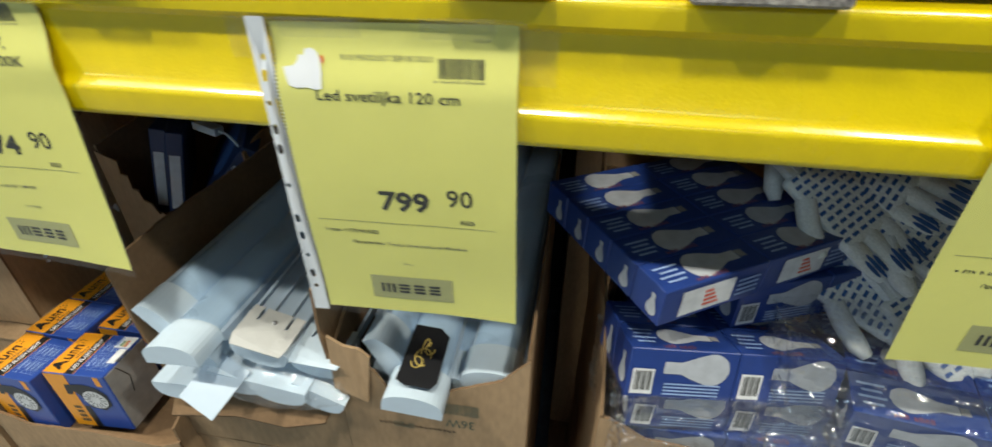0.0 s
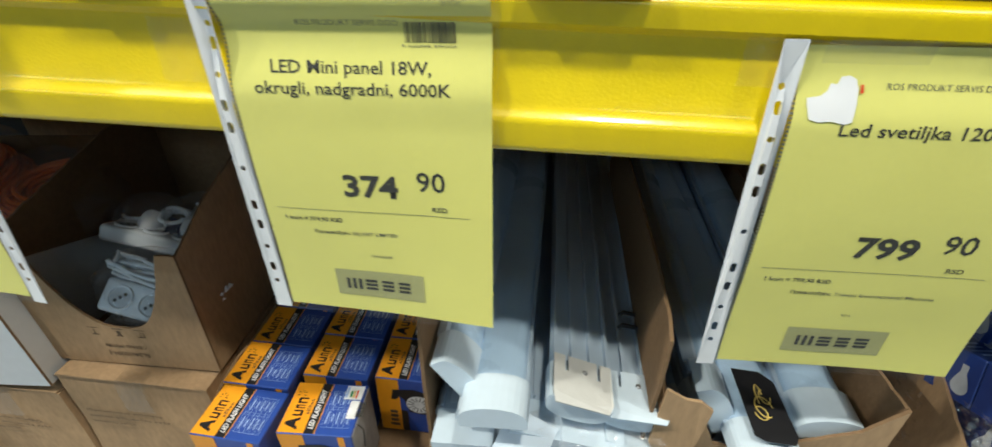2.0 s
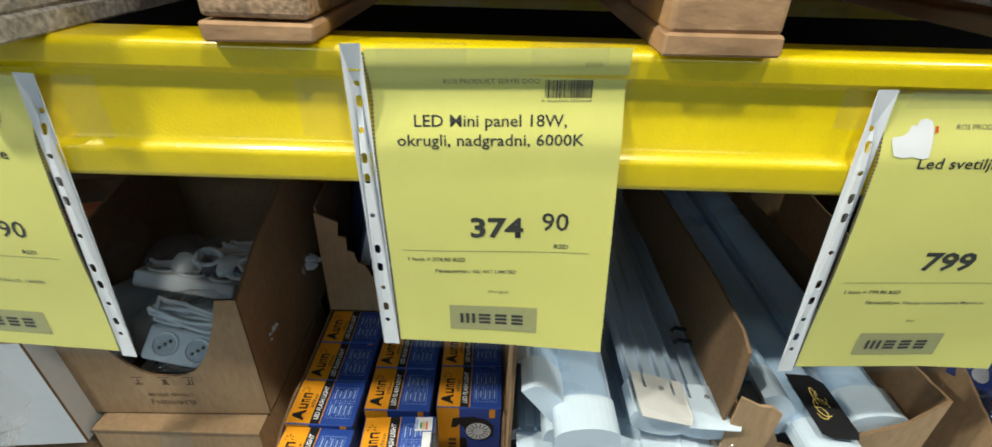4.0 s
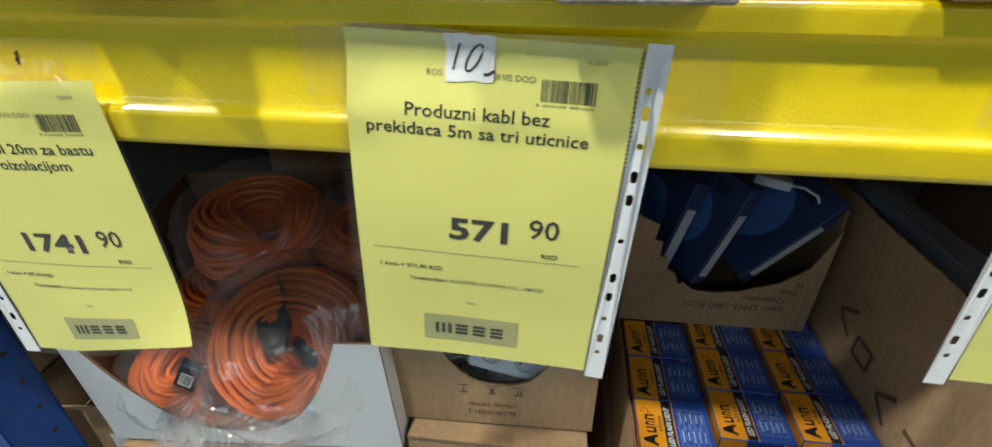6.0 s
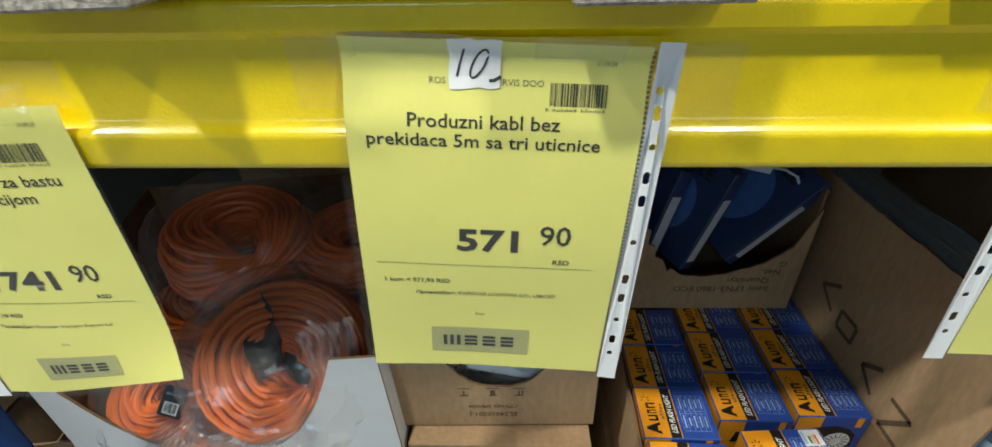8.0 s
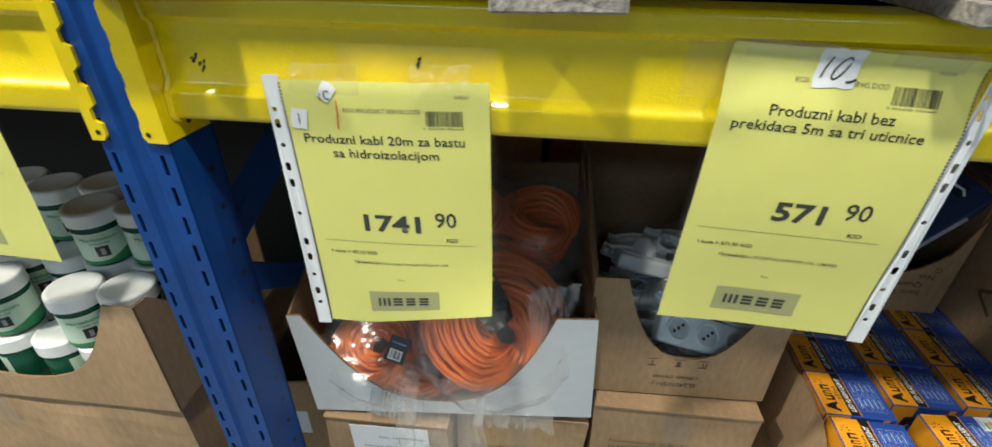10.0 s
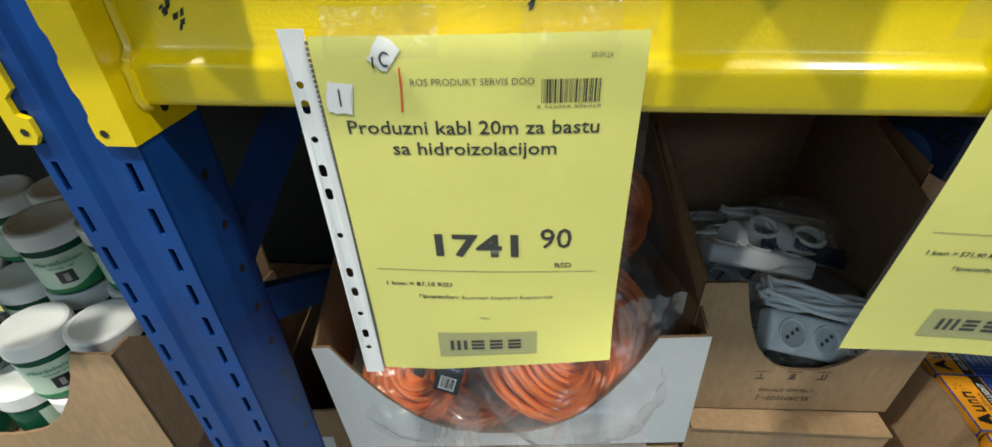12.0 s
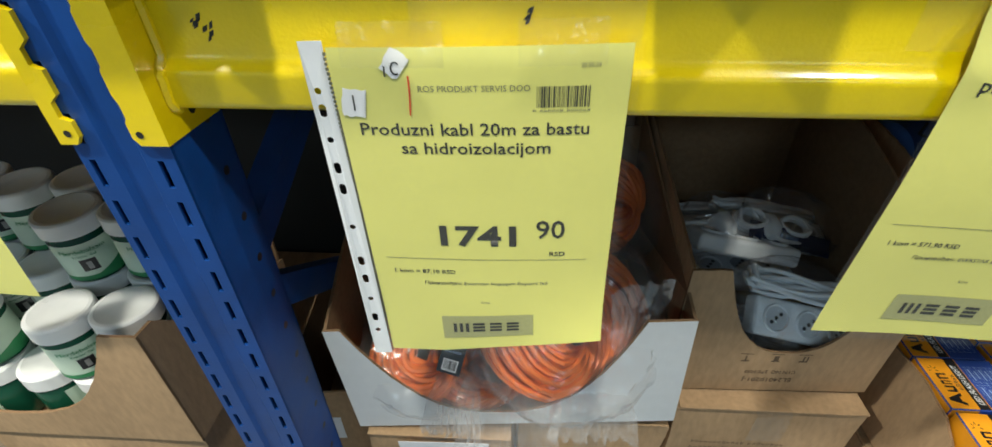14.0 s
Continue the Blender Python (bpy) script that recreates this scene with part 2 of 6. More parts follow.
def add_turned(bm, profile, n=32, a0=0.0, a1=math.tau, cap=True):
    """A profile of (radius, z) turned round z."""
    full = abs(a1 - a0 - math.tau) < 1e-6
    cols = n if full else n + 1
    rings = [[bm.verts.new((r * math.cos(a0 + (a1 - a0) * k / n), r * math.sin(a0 + (a1 - a0) * k / n), z)) for k in range(cols)] for r, z in profile]
    for a, c in zip(rings, rings[1:]):
        for k in range(n):
            j = (k + 1) % cols
            bm.faces.new((a[k], a[j], c[j], c[k]))
    if cap and full:
        bm.faces.new(rings[0][::-1])
        bm.faces.new(rings[-1])
    return bm


def turned(profile, n=32, a0=0.0, a1=math.tau, cap=True):
    return add_turned(bmesh.new(), profile, n, a0, a1, cap)


def quad(bm, c, u, v):
    """A flat patch with centre c and half sides u, v."""
    c, u, v = Vector(c), Vector(u), Vector(v)
    bm.faces.new([bm.verts.new(c + a * u + d * v) for a, d in ((-1, -1), (1, -1), (1, 1), (-1, 1))])


def text_bm(body, size, bold=0.0, width=0.0, align="LEFT", slant=0.0):
    """Letters in the plane x, z, as a bmesh. width: squeezes or widens them to this length."""
    cu = bpy.data.curves.new("letters", "FONT")
    cu.body, cu.size, cu.offset, cu.resolution_u, cu.shear = body, size, bold * size, 2, slant
    ob = new("letters", cu)
    me = bpy.data.meshes.new_from_object(ob.evaluated_get(bpy.context.evaluated_depsgraph_get()))
    bm = bmesh.new()
    bm.from_mesh(me)
    bpy.data.objects.remove(ob)
    bpy.data.meshes.remove(me)
    xs = [v.co.x for v in bm.verts] or [0.0]
    lo, hi = min(xs), max(xs)
    k = width / (hi - lo) if width and hi > lo else 1.0
    off = {"LEFT": 0.0, "CENTER": -0.5, "RIGHT": -1.0}[align] * (hi - lo) * k
    for v in bm.verts:
        v.co = Vector(((v.co.x - lo) * k + off, 0, v.co.y))
    return bm


def moved(bm, m):
    bmesh.ops.transform(bm, matrix=m, verts=bm.verts)
    return bm


def word_bars(words, height, length):
    """Rows of letter-like bars in the plane x, z, for writing that is not spelt out."""
    bm = bmesh.new()
    total = sum(words) + 0.7 * (len(words) - 1)
    unit, x = length / total, 0.0
    rnd = random.Random(len(words) * 7 + int(total))
    for w in words:
        for k in range(int(w)):
            h = height * rnd.choice((0.72, 0.78, 1.0))
            quad(bm, (x + unit * 0.26, 0, h / 2), (unit * 0.10, 0, 0), (0, 0, h / 2))
            quad(bm, (x + unit * 0.50, 0, h * rnd.choice((0.15, 0.5, 0.9))), (unit * 0.30, 0, 0), (0, 0, height * 0.09))
            quad(bm, (x + unit * 0.70, 0, h * 0.45), (unit * 0.09, 0, 0), (0, 0, h * 0.4))
            x += unit
        x += unit * 0.7
    return bm


def join(*bms):
    me = bpy.data.meshes.new("tmp")
    out = bmesh.new()
    for b in bms:
        b.to_mesh(me)
        out.from_mesh(me)
        b.free()
    bpy.data.meshes.remove(me)
    return out


def structure(name, bm, mat, label, category):
    return tagged(part(name, bm, mat), label, category, kind="structure")


# ---------------------------------------------------------------- building shell
structure("floor", box(-9, 7, -4.2, 1.9, -0.1, 0.0), CONCRETE, "grey polished concrete warehouse floor", "floor")
structure("ceiling", box(-9, 7, -4.2, 1.9, 3.7, 3.9), CEIL, "grey metal panel warehouse ceiling", "ceiling")
# closes the back; its colour stands in for unlit depth
structure("wall_north", box(-9, 7, 1.9, 2.1, 0, 3.7), WALL_SHADE, "added warehouse wall, coloured near black as shade behind the rack", "wall")
structure("wall_south", box(-9, 7, -4.4, -4.2, 0, 3.7), WALL, "unseen warehouse wall, pale blue to bounce cool fill", "wall")
structure("wall_west", box(-9.2, -9, -4.2, 1.9, 0, 3.7), WALL, "unseen warehouse wall, pale blue to bounce cool fill", "wall")
structure("wall_east", box(7, 7.2, -4.2, 1.9, 0, 3.7), WALL, "unseen warehouse wall, pale blue to bounce cool fill", "wall")

for lx, ly, lz, watts in LAMPS:
    lamp = thing("ceiling_lamp", pose(lx, ly, lz), "round galvanised lamp hanging above the aisle", "lamp", "lamps above the aisle")
    part("housing", turned([(0.05, 0.3), (0.08, 0.28), (0.2, 0.06), (0.22, 0.0), (0.21, -0.005), (0.19, 0.05), (0.05, 0.26)], 32), GALV, lamp, smooth=True)
    part("hanger", tube([(0, 0, 0.28), (0, 0, 0.449)], 0.008), GALV, lamp)

# unseen housings for the added fill lights
for lx, ly, lz, watts in FILL_LAMPS:
    lamp = thing("tube_lamp", pose(lx, ly, lz, 35), "unseen added fill lamp tilted towards the rack", "lamp", "tube lamps along the aisle")
    part("housing", box(-0.8, 0.8, -0.17, 0.17, 0.0, 0.06), GALV, lamp)
    part("hanger", tube([(-0.6, 0, 0.06), (-0.6, 0.255, 0.43)], 0.008), GALV, lamp)
    part("hanger", tube([(0.6, 0, 0.06), (0.6, 0.255, 0.43)], 0.008), GALV, lamp)

# ---------------------------------------------------------------- rack: uprights, beams
POST_X0, POST_X1, POST_Y = -1.502, -1.428, 0.588


def upright(name, x0, label):
    """Slotted steel upright: a folded front with two rows of slots, and side flanges with round holes."""
    w, depth, top = POST_X1 - POST_X0, 0.075, 3.2
    post = thing(name, pose(x0, POST_Y, 0), label, "rack upright", "rack uprights")
    bm = bmesh.new()
    a = (0.006, 0.011, 0.0595, 0.0645)
    pitch, slot = 0.0375, 0.024
    xs = [(0.0, 0.0)] + [(v, 0.0) for v in a[:2]] + [(0.024, 0.0), (0.028, 0.004), (0.046, 0.004), (0.050, 0.0)] + [(v, 0.0) for v in a[2:]] + [(w, 0.0)]
    zs = [0.0]
    z = 0.02
    while z < top - pitch:
        zs += [z, z + slot]
        z += pitch
    zs.append(top)
    grid = [[bm.verts.new((x, y, zz)) for x, y in xs] for zz in zs]
    for i in range(len(zs) - 1):
        for j in range(len(xs) - 1):
            hole = i % 2 == 1 and j in (1, 7)
            if not hole:
                bm.faces.new((grid[i][j], grid[i][j + 1], grid[i + 1][j + 1], grid[i + 1][j]))
    bmesh.ops.recalc_face_normals(bm, faces=bm.faces)
    ext = bmesh.ops.extrude_face_region(bm, geom=bm.faces[:])
    for v in ext["geom"]:
        if isinstance(v, bmesh.types.BMVert):
            v.co.y += 0.003
    part("slotted_face", bm, BLUE, post)
    for sx in (0.0, w - 0.003):
        fb = box(sx, sx + 0.003, 0.001, depth, 0, top)
        part("side_flange", fb, BLUE, post)
    holes = bmesh.new()
    z = 0.03
    while z < 1.6:
        for sx, way in ((w + 0.0004, 1), (-0.0004, -1)):
            c = bmesh.ops.create_circle(holes, cap_ends=True, radius=0.0045, segments=12, matrix=Matrix.Translation((sx, 0.052, z)) @ Matrix.Rotation(math.pi / 2, 4, "Y"))
        z += 0.05
    tagged(part("punched_holes", holes, BOX_BLACK, post), kind="stuff")
    for sx in (0.0, w - 0.02):
        part("rear_lip", box(sx, sx + 0.02, depth - 0.003, depth, 0, top), BLUE, post)
    return post


front_post = upright("rack_upright", POST_X0, "blue painted slotted steel rack upright")
for px, py in ((POST_X0 - 2.81, POST_Y), (POST_X0 + 2.81, POST_Y)):
    copy_thing(front_post, pose(px, py, 0))
for px in (POST_X0, POST_X0 - 2.81, POST_X0 + 2.81):
    copy_thing(front_post, pose(px + 0.074, 1.70, 0, 0, 0, 180))
    brace = thing("rack_brace", pose(px + 0.04, 0, 0), "blue painted steel diagonal brace between the rack uprights", "rack brace", "rack braces")
    for ya, za, yb, zb in ((0.665, 0.12, 1.62, 0.36), (1.62, 0.40, 0.665, 1.10), (0.665, 1.155, 1.62, 1.50), (1.62, 1.56, 0.665, 2.2)):
        way = Vector((0, yb - ya, zb - za)).normalized()
        nrm = way.cross(Vector((1, 0, 0)))
        bm = slab([Vector((-0.018, ya, za)) + nrm * -0.02, Vector((-0.018, yb, zb)) + nrm * -0.02, Vector((-0.018, yb, zb)) + nrm * 0.02, Vector((-0.018, ya, za)) + nrm * 0.02], (0.03, 0, 0))
        part("strut", bm, BLUE, brace)


def beam_profile():
    """Outline in y, z of the box beam: a roll along the top and a wider one along the bottom, a flat web between."""
    pts = []

    def arc(cy, cz, r, d0, d1, n):
        for k in range(n + 1):
            t = radians(d0 + (d1 - d0) * k / n)
            pts.append((cy + r * math.cos(t), cz + r * math.sin(t)))

    pts.append((0.655, 1.353))
    arc(0.6095, 1.3605, 0.0075, 270, 180, 5)
    pts.append((0.602, 1.378))
    arc(0.6095, 1.3785, 0.0075, 180, 120, 4)
    pts.append((0.611, 1.392))
    pts.append((0.6115, 1.447))
    pts.append((0.6035, 1.4535))
    arc(0.610, 1.467, 0.0075, 190, 90, 5)
    pts.append((0.655, 1.4745))
    return pts


def rack_beam(x0, x1, label, brackets, y_off=0.0, flip=False):
    beam = thing("rack_beam", pose(0, 0, 0), label, "rack beam", "rack beams")
    pts = beam_profile()
    if flip:
        pts = [(2.353 - y, z) for y, z in pts]
    n = max(2, int((x1 - x0) / 0.1))
    bm = bmesh.new()
    rings = [[bm.verts.new((x0 + (x1 - x0) * i / n, y + y_off, z)) for y, z in pts] for i in range(n + 1)]
    for a, c in zip(rings, rings[1:]):
        for k in range(len(pts)):
            j = (k + 1) % len(pts)
            bm.faces.new((a[k], a[j], c[j], c[k]))
    bm.faces.new(rings[0])
    bm.faces.new(rings[-1][::-1])
    part("beam_body", bm, YELLOW, beam, "", True)
    if flip:
        return beam
    for side in brackets:
        # side -1: bracket at the beam's left end
        xe = x0 if side < 0 else x1
        s = -side
        fl = 0.021 if side < 0 else 0.013
        out = [(xe, 1.334), (xe - s * (fl - 0.004), 1.334), (xe - s * fl, 1.340)]
        z, notch = 1.352, 0.002 if side < 0 else 0.007
        while z < 1.55:
            out += [(xe - s * fl, z), (xe - s * (fl - notch), z + 0.003), (xe - s * (fl - notch), z + 0.014), (xe - s * fl, z + 0.020)]
            z += 0.0375
        out += [(xe - s * fl, 1.555), (xe, 1.56)]
        part("bracket_flange", slab([(x, 0.5835, zz) for x, zz in out], (0, 0.004, 0)), YELLOW, beam)
        part("bracket_side", slab([(xe, 0.5835, 1.334), (xe, 0.655, 1.330), (xe, 0.655, 1.56), (xe, 0.5835, 1.56)], (s * 0.004, 0, 0)), YELLOW, beam)
        bead = [(xe + s * (0.005 + 0.0008 * math.sin(k * 2.3)), y - 0.0005, z) for k, (y, z) in enumerate(pts[1:-1])]
        part("weld_bead", tube(bead, 0.0042, 7), YELLOW, beam, "", True)
        hb = bmesh.new()
        for hx, hz in ((xe - s * (fl - 0.007), 1.343),):
            bmesh.ops.create_circle(hb, cap_ends=True, radius=0.0028, segments=12, matrix=Matrix.Translation((hx, 0.5830, hz)) @ Matrix.Rotation(math.pi / 2, 4, "X"))
        bmesh.ops.create_circle(hb, cap_ends=True, radius=0.0045, segments=12, matrix=Matrix.Translation((xe + s * 0.0045, 0.622, 1.347)) @ Matrix.Rotation(math.pi / 2, 4, "Y"))
        part("bolt_holes", hb, BOX_BLACK, beam)
    return beam


rack_beam(POST_X1, POST_X1 + 2.73, "glossy yellow steel rack beam with price sheets taped on", (-1, 1))
rack_beam(POST_X0 - 2.73, POST_X0, "glossy yellow steel rack beam beside the blue upright", (1,))
for bx in (POST_X1, POST_X0 - 2.73):
    rack_beam(bx, bx + 2.73, "yellow steel rear rack beam under the pallets", (), flip=True)

# scuffs on the beam
for sx, sz in ((-1.390, 1.412), (-1.383, 1.407), (-1.165, 1.418), (0.02, 1.462)):
    bm = bmesh.new()
    for k in range(5):
        quad(bm, (random.uniform(-0.004, 0.004), 0, random.uniform(-0.005, 0.005)), (random.uniform(0.0008, 0.002), 0, 0.0008), (0.0006, 0, random.uniform(0.0008, 0.0025)))
    ob = part("paint_scuff", bm, INK)
    ob.matrix_world = pose(sx, 0.6108, sz)
    tagged(ob, "small dark scuff in the yellow paint of the beam", "scuff", "paint scuffs")


# ---------------------------------------------------------------- pallets above
def pallet(x0, y0, z0, block_mats, label, widths=(0.09, 0.11, 0.09)):
    p = thing("wooden_pallet", pose(x0, y0, z0), label, "pallet", "pallets on the beams")
    rnd = random.Random(int(x0 * 100) + 5)
    cx = (0.045, 0.395, 0.745)
    for i in range(3):
        w = widths[i]
        part("bottom_board", box(cx[i] - w / 2 - 0.003, cx[i] + w / 2 + 0.003, rnd.uniform(-0.006, 0.004), 1.2, 0, 0.016, 0.002, 1, 0.0015), CHIP_GREY if block_mats[i] == CHIP_GREY else WOOD, p)
        for k, by in enumerate((0.0, 0.53, 1.06)):
            o = rnd.uniform(0, 0.006) if k == 0 else 0
            part("block", box(cx[i] - w / 2, cx[i] + w / 2, by + o, by + 0.14, 0.0165, 0.094, 0.004, 2, 0.002), block_mats[i], p)
    for k, by in enumerate((0.0, 0.53, 1.055)):
        part("stringer_board", box(0, 0.8, by, by + 0.145, 0.0945, 0.1165, 0.002, 1), WOOD, p)
    for k in range(5):
        part("deck_board", box(k * 0.166, k * 0.166 + 0.136, 0, 1.2, 0.117, 0.139, 0.002, 1), WOOD, p)
    return p


pallet(-0.520, 0.592, 1.4748, (CHIP, WOOD, CHIP), "worn wooden pallet with pressed-chip blocks on the yellow beam", (0.08, 0.085, 0.075))
pallet(-1.440, 0.556, 1.4748, (CHIP_GREY, CHIP_GREY, CHIP_GREY), "weathered grey pallet with rough chip blocks on the yellow beam", (0.10, 0.10, 0.095))
pallet(0.364, 0.592, 1.4748, (CHIP_GREY, CHIP, CHIP), "wooden pallet with chip blocks on the yellow beam", (0.095, 0.09, 0.09))
# pallets added along the next bay to keep light out of the rack
for px in (-2.40, -3.30, -4.20):
    pallet(px, 0.592, 1.4748, (CHIP_GREY, CHIP, CHIP), "wooden chip-block pallet added in the next bay to block light", (0.09, 0.09, 0.09))


# ---------------------------------------------------------------- cartons
def closed_carton(x0, x1, y0, y1, z0, z1, label, group="", tape=True, seed=0, yaw=0.0, prints=()):
    """A shut carton with slightly bulged panels, top flaps and tape."""
    rnd = random.Random(seed)
    w, d, h = x1 - x0, y1 - y0, z1 - z0
    c = thing("cardboard_carton", pose(x0, y0, z0, 0, 0, yaw), label, "carton", group)
    bm = box(0, w, 0, d, 0, h)
    bmesh.ops.subdivide_edges(bm, edges=bm.edges[:], cuts=7, use_grid_fill=True)
    for v in bm.verts:
        fx, fy, fz = v.co.x / w, v.co.y / d, v.co.z / h
        k = (1 - abs(2 * fx - 1) ** 4) * (1 - abs(2 * fz - 1) ** 4)
        v.co.y -= 0.004 * k if fy < 0.01 else 0
        v.co += Vector((noise.noise(v.co * 9 + Vector((seed, 0, 0))), noise.noise(v.co * 9 + Vector((0, seed, 4))), noise.noise(v.co * 8 + Vector((3, 0, seed))))) * 0.0045
    part("body", bm, KRAFT, c)
    flap = slab([(0.001, -0.003, 0), (w - 0.001, -0.003, 0), (w - 0.003, d / 2 - 0.001, 0), (0.003, d / 2 - 0.001, 0)], (0, 0, 0.0035))
    moved(flap, Matrix.Translation((0, 0, h + 0.001)))
    part("top_flap", flap, KRAFT, c)
    if tape:
        bm = bmesh.new()
        tw, n = 0.025, 12
        line = [(d / 2 * (1 - i / n), h + 0.0052 + rnd.uniform(0, 0.0006)) for i in range(n)] + [(-0.0035, h + 0.005), (-0.0085, h - 0.003), (-0.009, h - 0.03), (-0.009, h - 0.065)]
        rows = [[bm.verts.new((w / 2 + q * tw, y, z)) for q in (-1, 0, 1)] for y, z in line]
        for r0, r1 in zip(rows, rows[1:]):
            for q in range(2):
                bm.faces.new((r0[q], r0[q + 1], r1[q + 1], r1[q]))
        part("tape", bm, TAPE, c, "glossy clear packing tape")
    for kind, u, v, wd, hg in prints:
        bm = word_bars(kind, hg, wd)
        moved(bm, Matrix.Translation((u, -0.0092, v)))
        part("print", bm, PRINT_BROWN, c)
    return c


def cut_outline(w, h, cut, lip_l, lip_r, low, n=14, rough=0.0, seed=0, hl=None, hr=None):
    """Front panel of a display box, with a round cut-out in its upper edge."""
    rnd = random.Random(seed)
    hl, hr = hl or h, hr or h
    pts = [(0, 0), (w, 0), (w, hr), (w - lip_r, hr)]
    if cut:
        a, c = lip_l, w - lip_r
        for k in range(1, n):
            t = k / n
            x = c + (a - c) * t
            s = abs(2 * t - 1)
            top = hr + (hl - hr) * t
            pts.append((x, low + (top - low) * s ** 2.6 + rnd.uniform(-rough, rough)))
    pts += [(lip_l, hl), (0, hl)]
    return pts


def frayed(pts, amp=0.0011, step=0.009):
    """The outline with its upper edges worn: cut into short steps, each a little off."""
    rnd = random.Random(int(sum(a + 3 * c for a, c in pts) * 1e4))
    out = []
    for (a, c), (a1, c1) in zip(pts, pts[1:] + pts[:1]):
        out.append((a, c))
        n = int(math.hypot(a1 - a, c1 - c) / step)
        if min(c, c1) > 0.02 and n > 1 and abs(a1 - a) > 0.003:
            out += [(a + (a1 - a) * k / n, c + (c1 - c) * k / n + rnd.uniform(-1, 1) * amp) for k in range(1, n)]
    return out


def display_box(name, m, w, d, h, label, front, outer, left=None, right=None, back_h=None, wall=0.004, category="display box", front_label=""):
    """An open carton: bottom, back, two side panels and a front panel of any outline."""
    c = thing(name, m, label, category)
    # inner faces and edges get the kraft darkened as interior shade
    mats = (outer, KRAFT_IN_SHADED)

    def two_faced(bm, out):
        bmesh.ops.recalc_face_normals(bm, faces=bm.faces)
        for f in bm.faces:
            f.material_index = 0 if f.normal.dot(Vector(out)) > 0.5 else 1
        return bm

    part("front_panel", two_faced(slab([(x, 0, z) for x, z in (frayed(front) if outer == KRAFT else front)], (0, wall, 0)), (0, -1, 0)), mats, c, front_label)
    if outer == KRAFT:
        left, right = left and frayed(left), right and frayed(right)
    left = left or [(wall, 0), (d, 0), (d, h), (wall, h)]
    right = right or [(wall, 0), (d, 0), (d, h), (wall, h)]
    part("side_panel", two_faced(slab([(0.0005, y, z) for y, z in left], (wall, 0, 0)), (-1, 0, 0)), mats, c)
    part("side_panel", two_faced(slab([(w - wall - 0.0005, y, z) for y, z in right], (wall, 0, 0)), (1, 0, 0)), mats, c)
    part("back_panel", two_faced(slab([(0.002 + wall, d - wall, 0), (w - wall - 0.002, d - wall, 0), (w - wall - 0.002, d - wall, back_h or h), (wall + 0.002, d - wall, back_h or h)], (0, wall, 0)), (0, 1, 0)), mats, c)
    part("bottom_panel", box(wall + 0.001, w - wall - 0.001, wall + 0.001, d - wall - 0.001, 0.001, wall), KRAFT_IN_SHADED, c)
    return c


# stock under the display boxes: pallets on the floor and shut cartons
for fx in (-2.4, -1.4, -0.55, 0.3):
    pl = thing("floor_pallet", pose(fx, 0.66, 0), "wooden pallet standing on the floor", "pallet", "pallets on the floor")
    for k in range(3):
        part("bottom_board", box(k * 0.34, k * 0.34 + 0.1, 0, 1.2, 0, 0.02), WOOD, pl)
        part("block_row", box(k * 0.34, k * 0.34 + 0.1, 0, 1.2, 0.0205, 0.1), WOOD, pl)
    part("deck", box(0, 0.79, 0, 1.2, 0.1005, 0.12), WOOD, pl)

STOCK = "brown cartons under the displays"
ROWS_STOCK = (
    (-2.30, -1.62, 0.645, 0.93, 0.8225, 1), (-1.395, -1.175, 0.684, 1.10, 0.794, 2), (-1.165, -0.94, 0.712, 1.10, 0.806, 3),
    (-0.93, -0.66, 0.718, 1.05, 0.848, 4), (-0.615, -0.285, 0.605, 1.30, 0.738, 5), (-0.268, 0.002, 0.628, 1.30, 0.80, 6), (0.012, 0.262, 0.625, 1.30, 0.83, 7),
    (0.36, 0.98, 0.62, 1.20, 0.80, 8),
)
for x0, x1, y0, y1, top, seed in ROWS_STOCK:
    h = 0.285
    closed_carton(x0, x1, y0, y1, top - h, top - 0.0085, "brown shut cardboard carton with clear tape and faint print", STOCK, True, seed, 0,
                  (((12, 8), 0.03, 0.20, min(0.14, (x1 - x0) * 0.6), 0.008), ((6, 9, 4), 0.03, 0.185, min(0.15, (x1 - x0) * 0.65), 0.007), ((8, 5), 0.03, 0.17, 0.08, 0.007)))
    closed_carton(x0, x1, y0 + 0.01, y1, 0.122, top - h - 0.0005 - 0.006, "brown shut cardboard carton low in the stack", STOCK, False, seed + 20)

# dark stock at the back of the bay
for i, (x0, x1, y0, y1, z1) in enumerate(((-1.36, -1.05, 1.22, 1.6, 1.26), (-1.03, -0.66, 1.30, 1.65, 1.18), (-0.64, -0.29, 1.36, 1.7, 1.16), (0.30, 0.95, 1.25, 1.7, 1.18))):
    closed_carton(x0, x1, y0, y1, 0.122, z1, "tall brown carton at the back of the rack", "cartons at the back", False, 40 + i)

# unseen loads added on the upper pallets to block light from above
for i, (x0, x1, y0) in enumerate(((-0.53, 0.265, 0.605), (-1.44, -0.645, 0.575), (0.365, 1.15, 0.605), (-2.40, -1.61, 0.605), (-3.30, -2.51, 0.605), (-4.20, -3.41, 0.605))):
    closed_carton(x0, x1, y0, y0 + 1.15, 1.6145, 2.35, "large unseen brown carton added on the pallet to block light", "cartons on the pallets", True, 60 + i)

# ---------------------------------------------------------------- price sheets
SHEET_W, SHEET_H = 0.208, 0.297


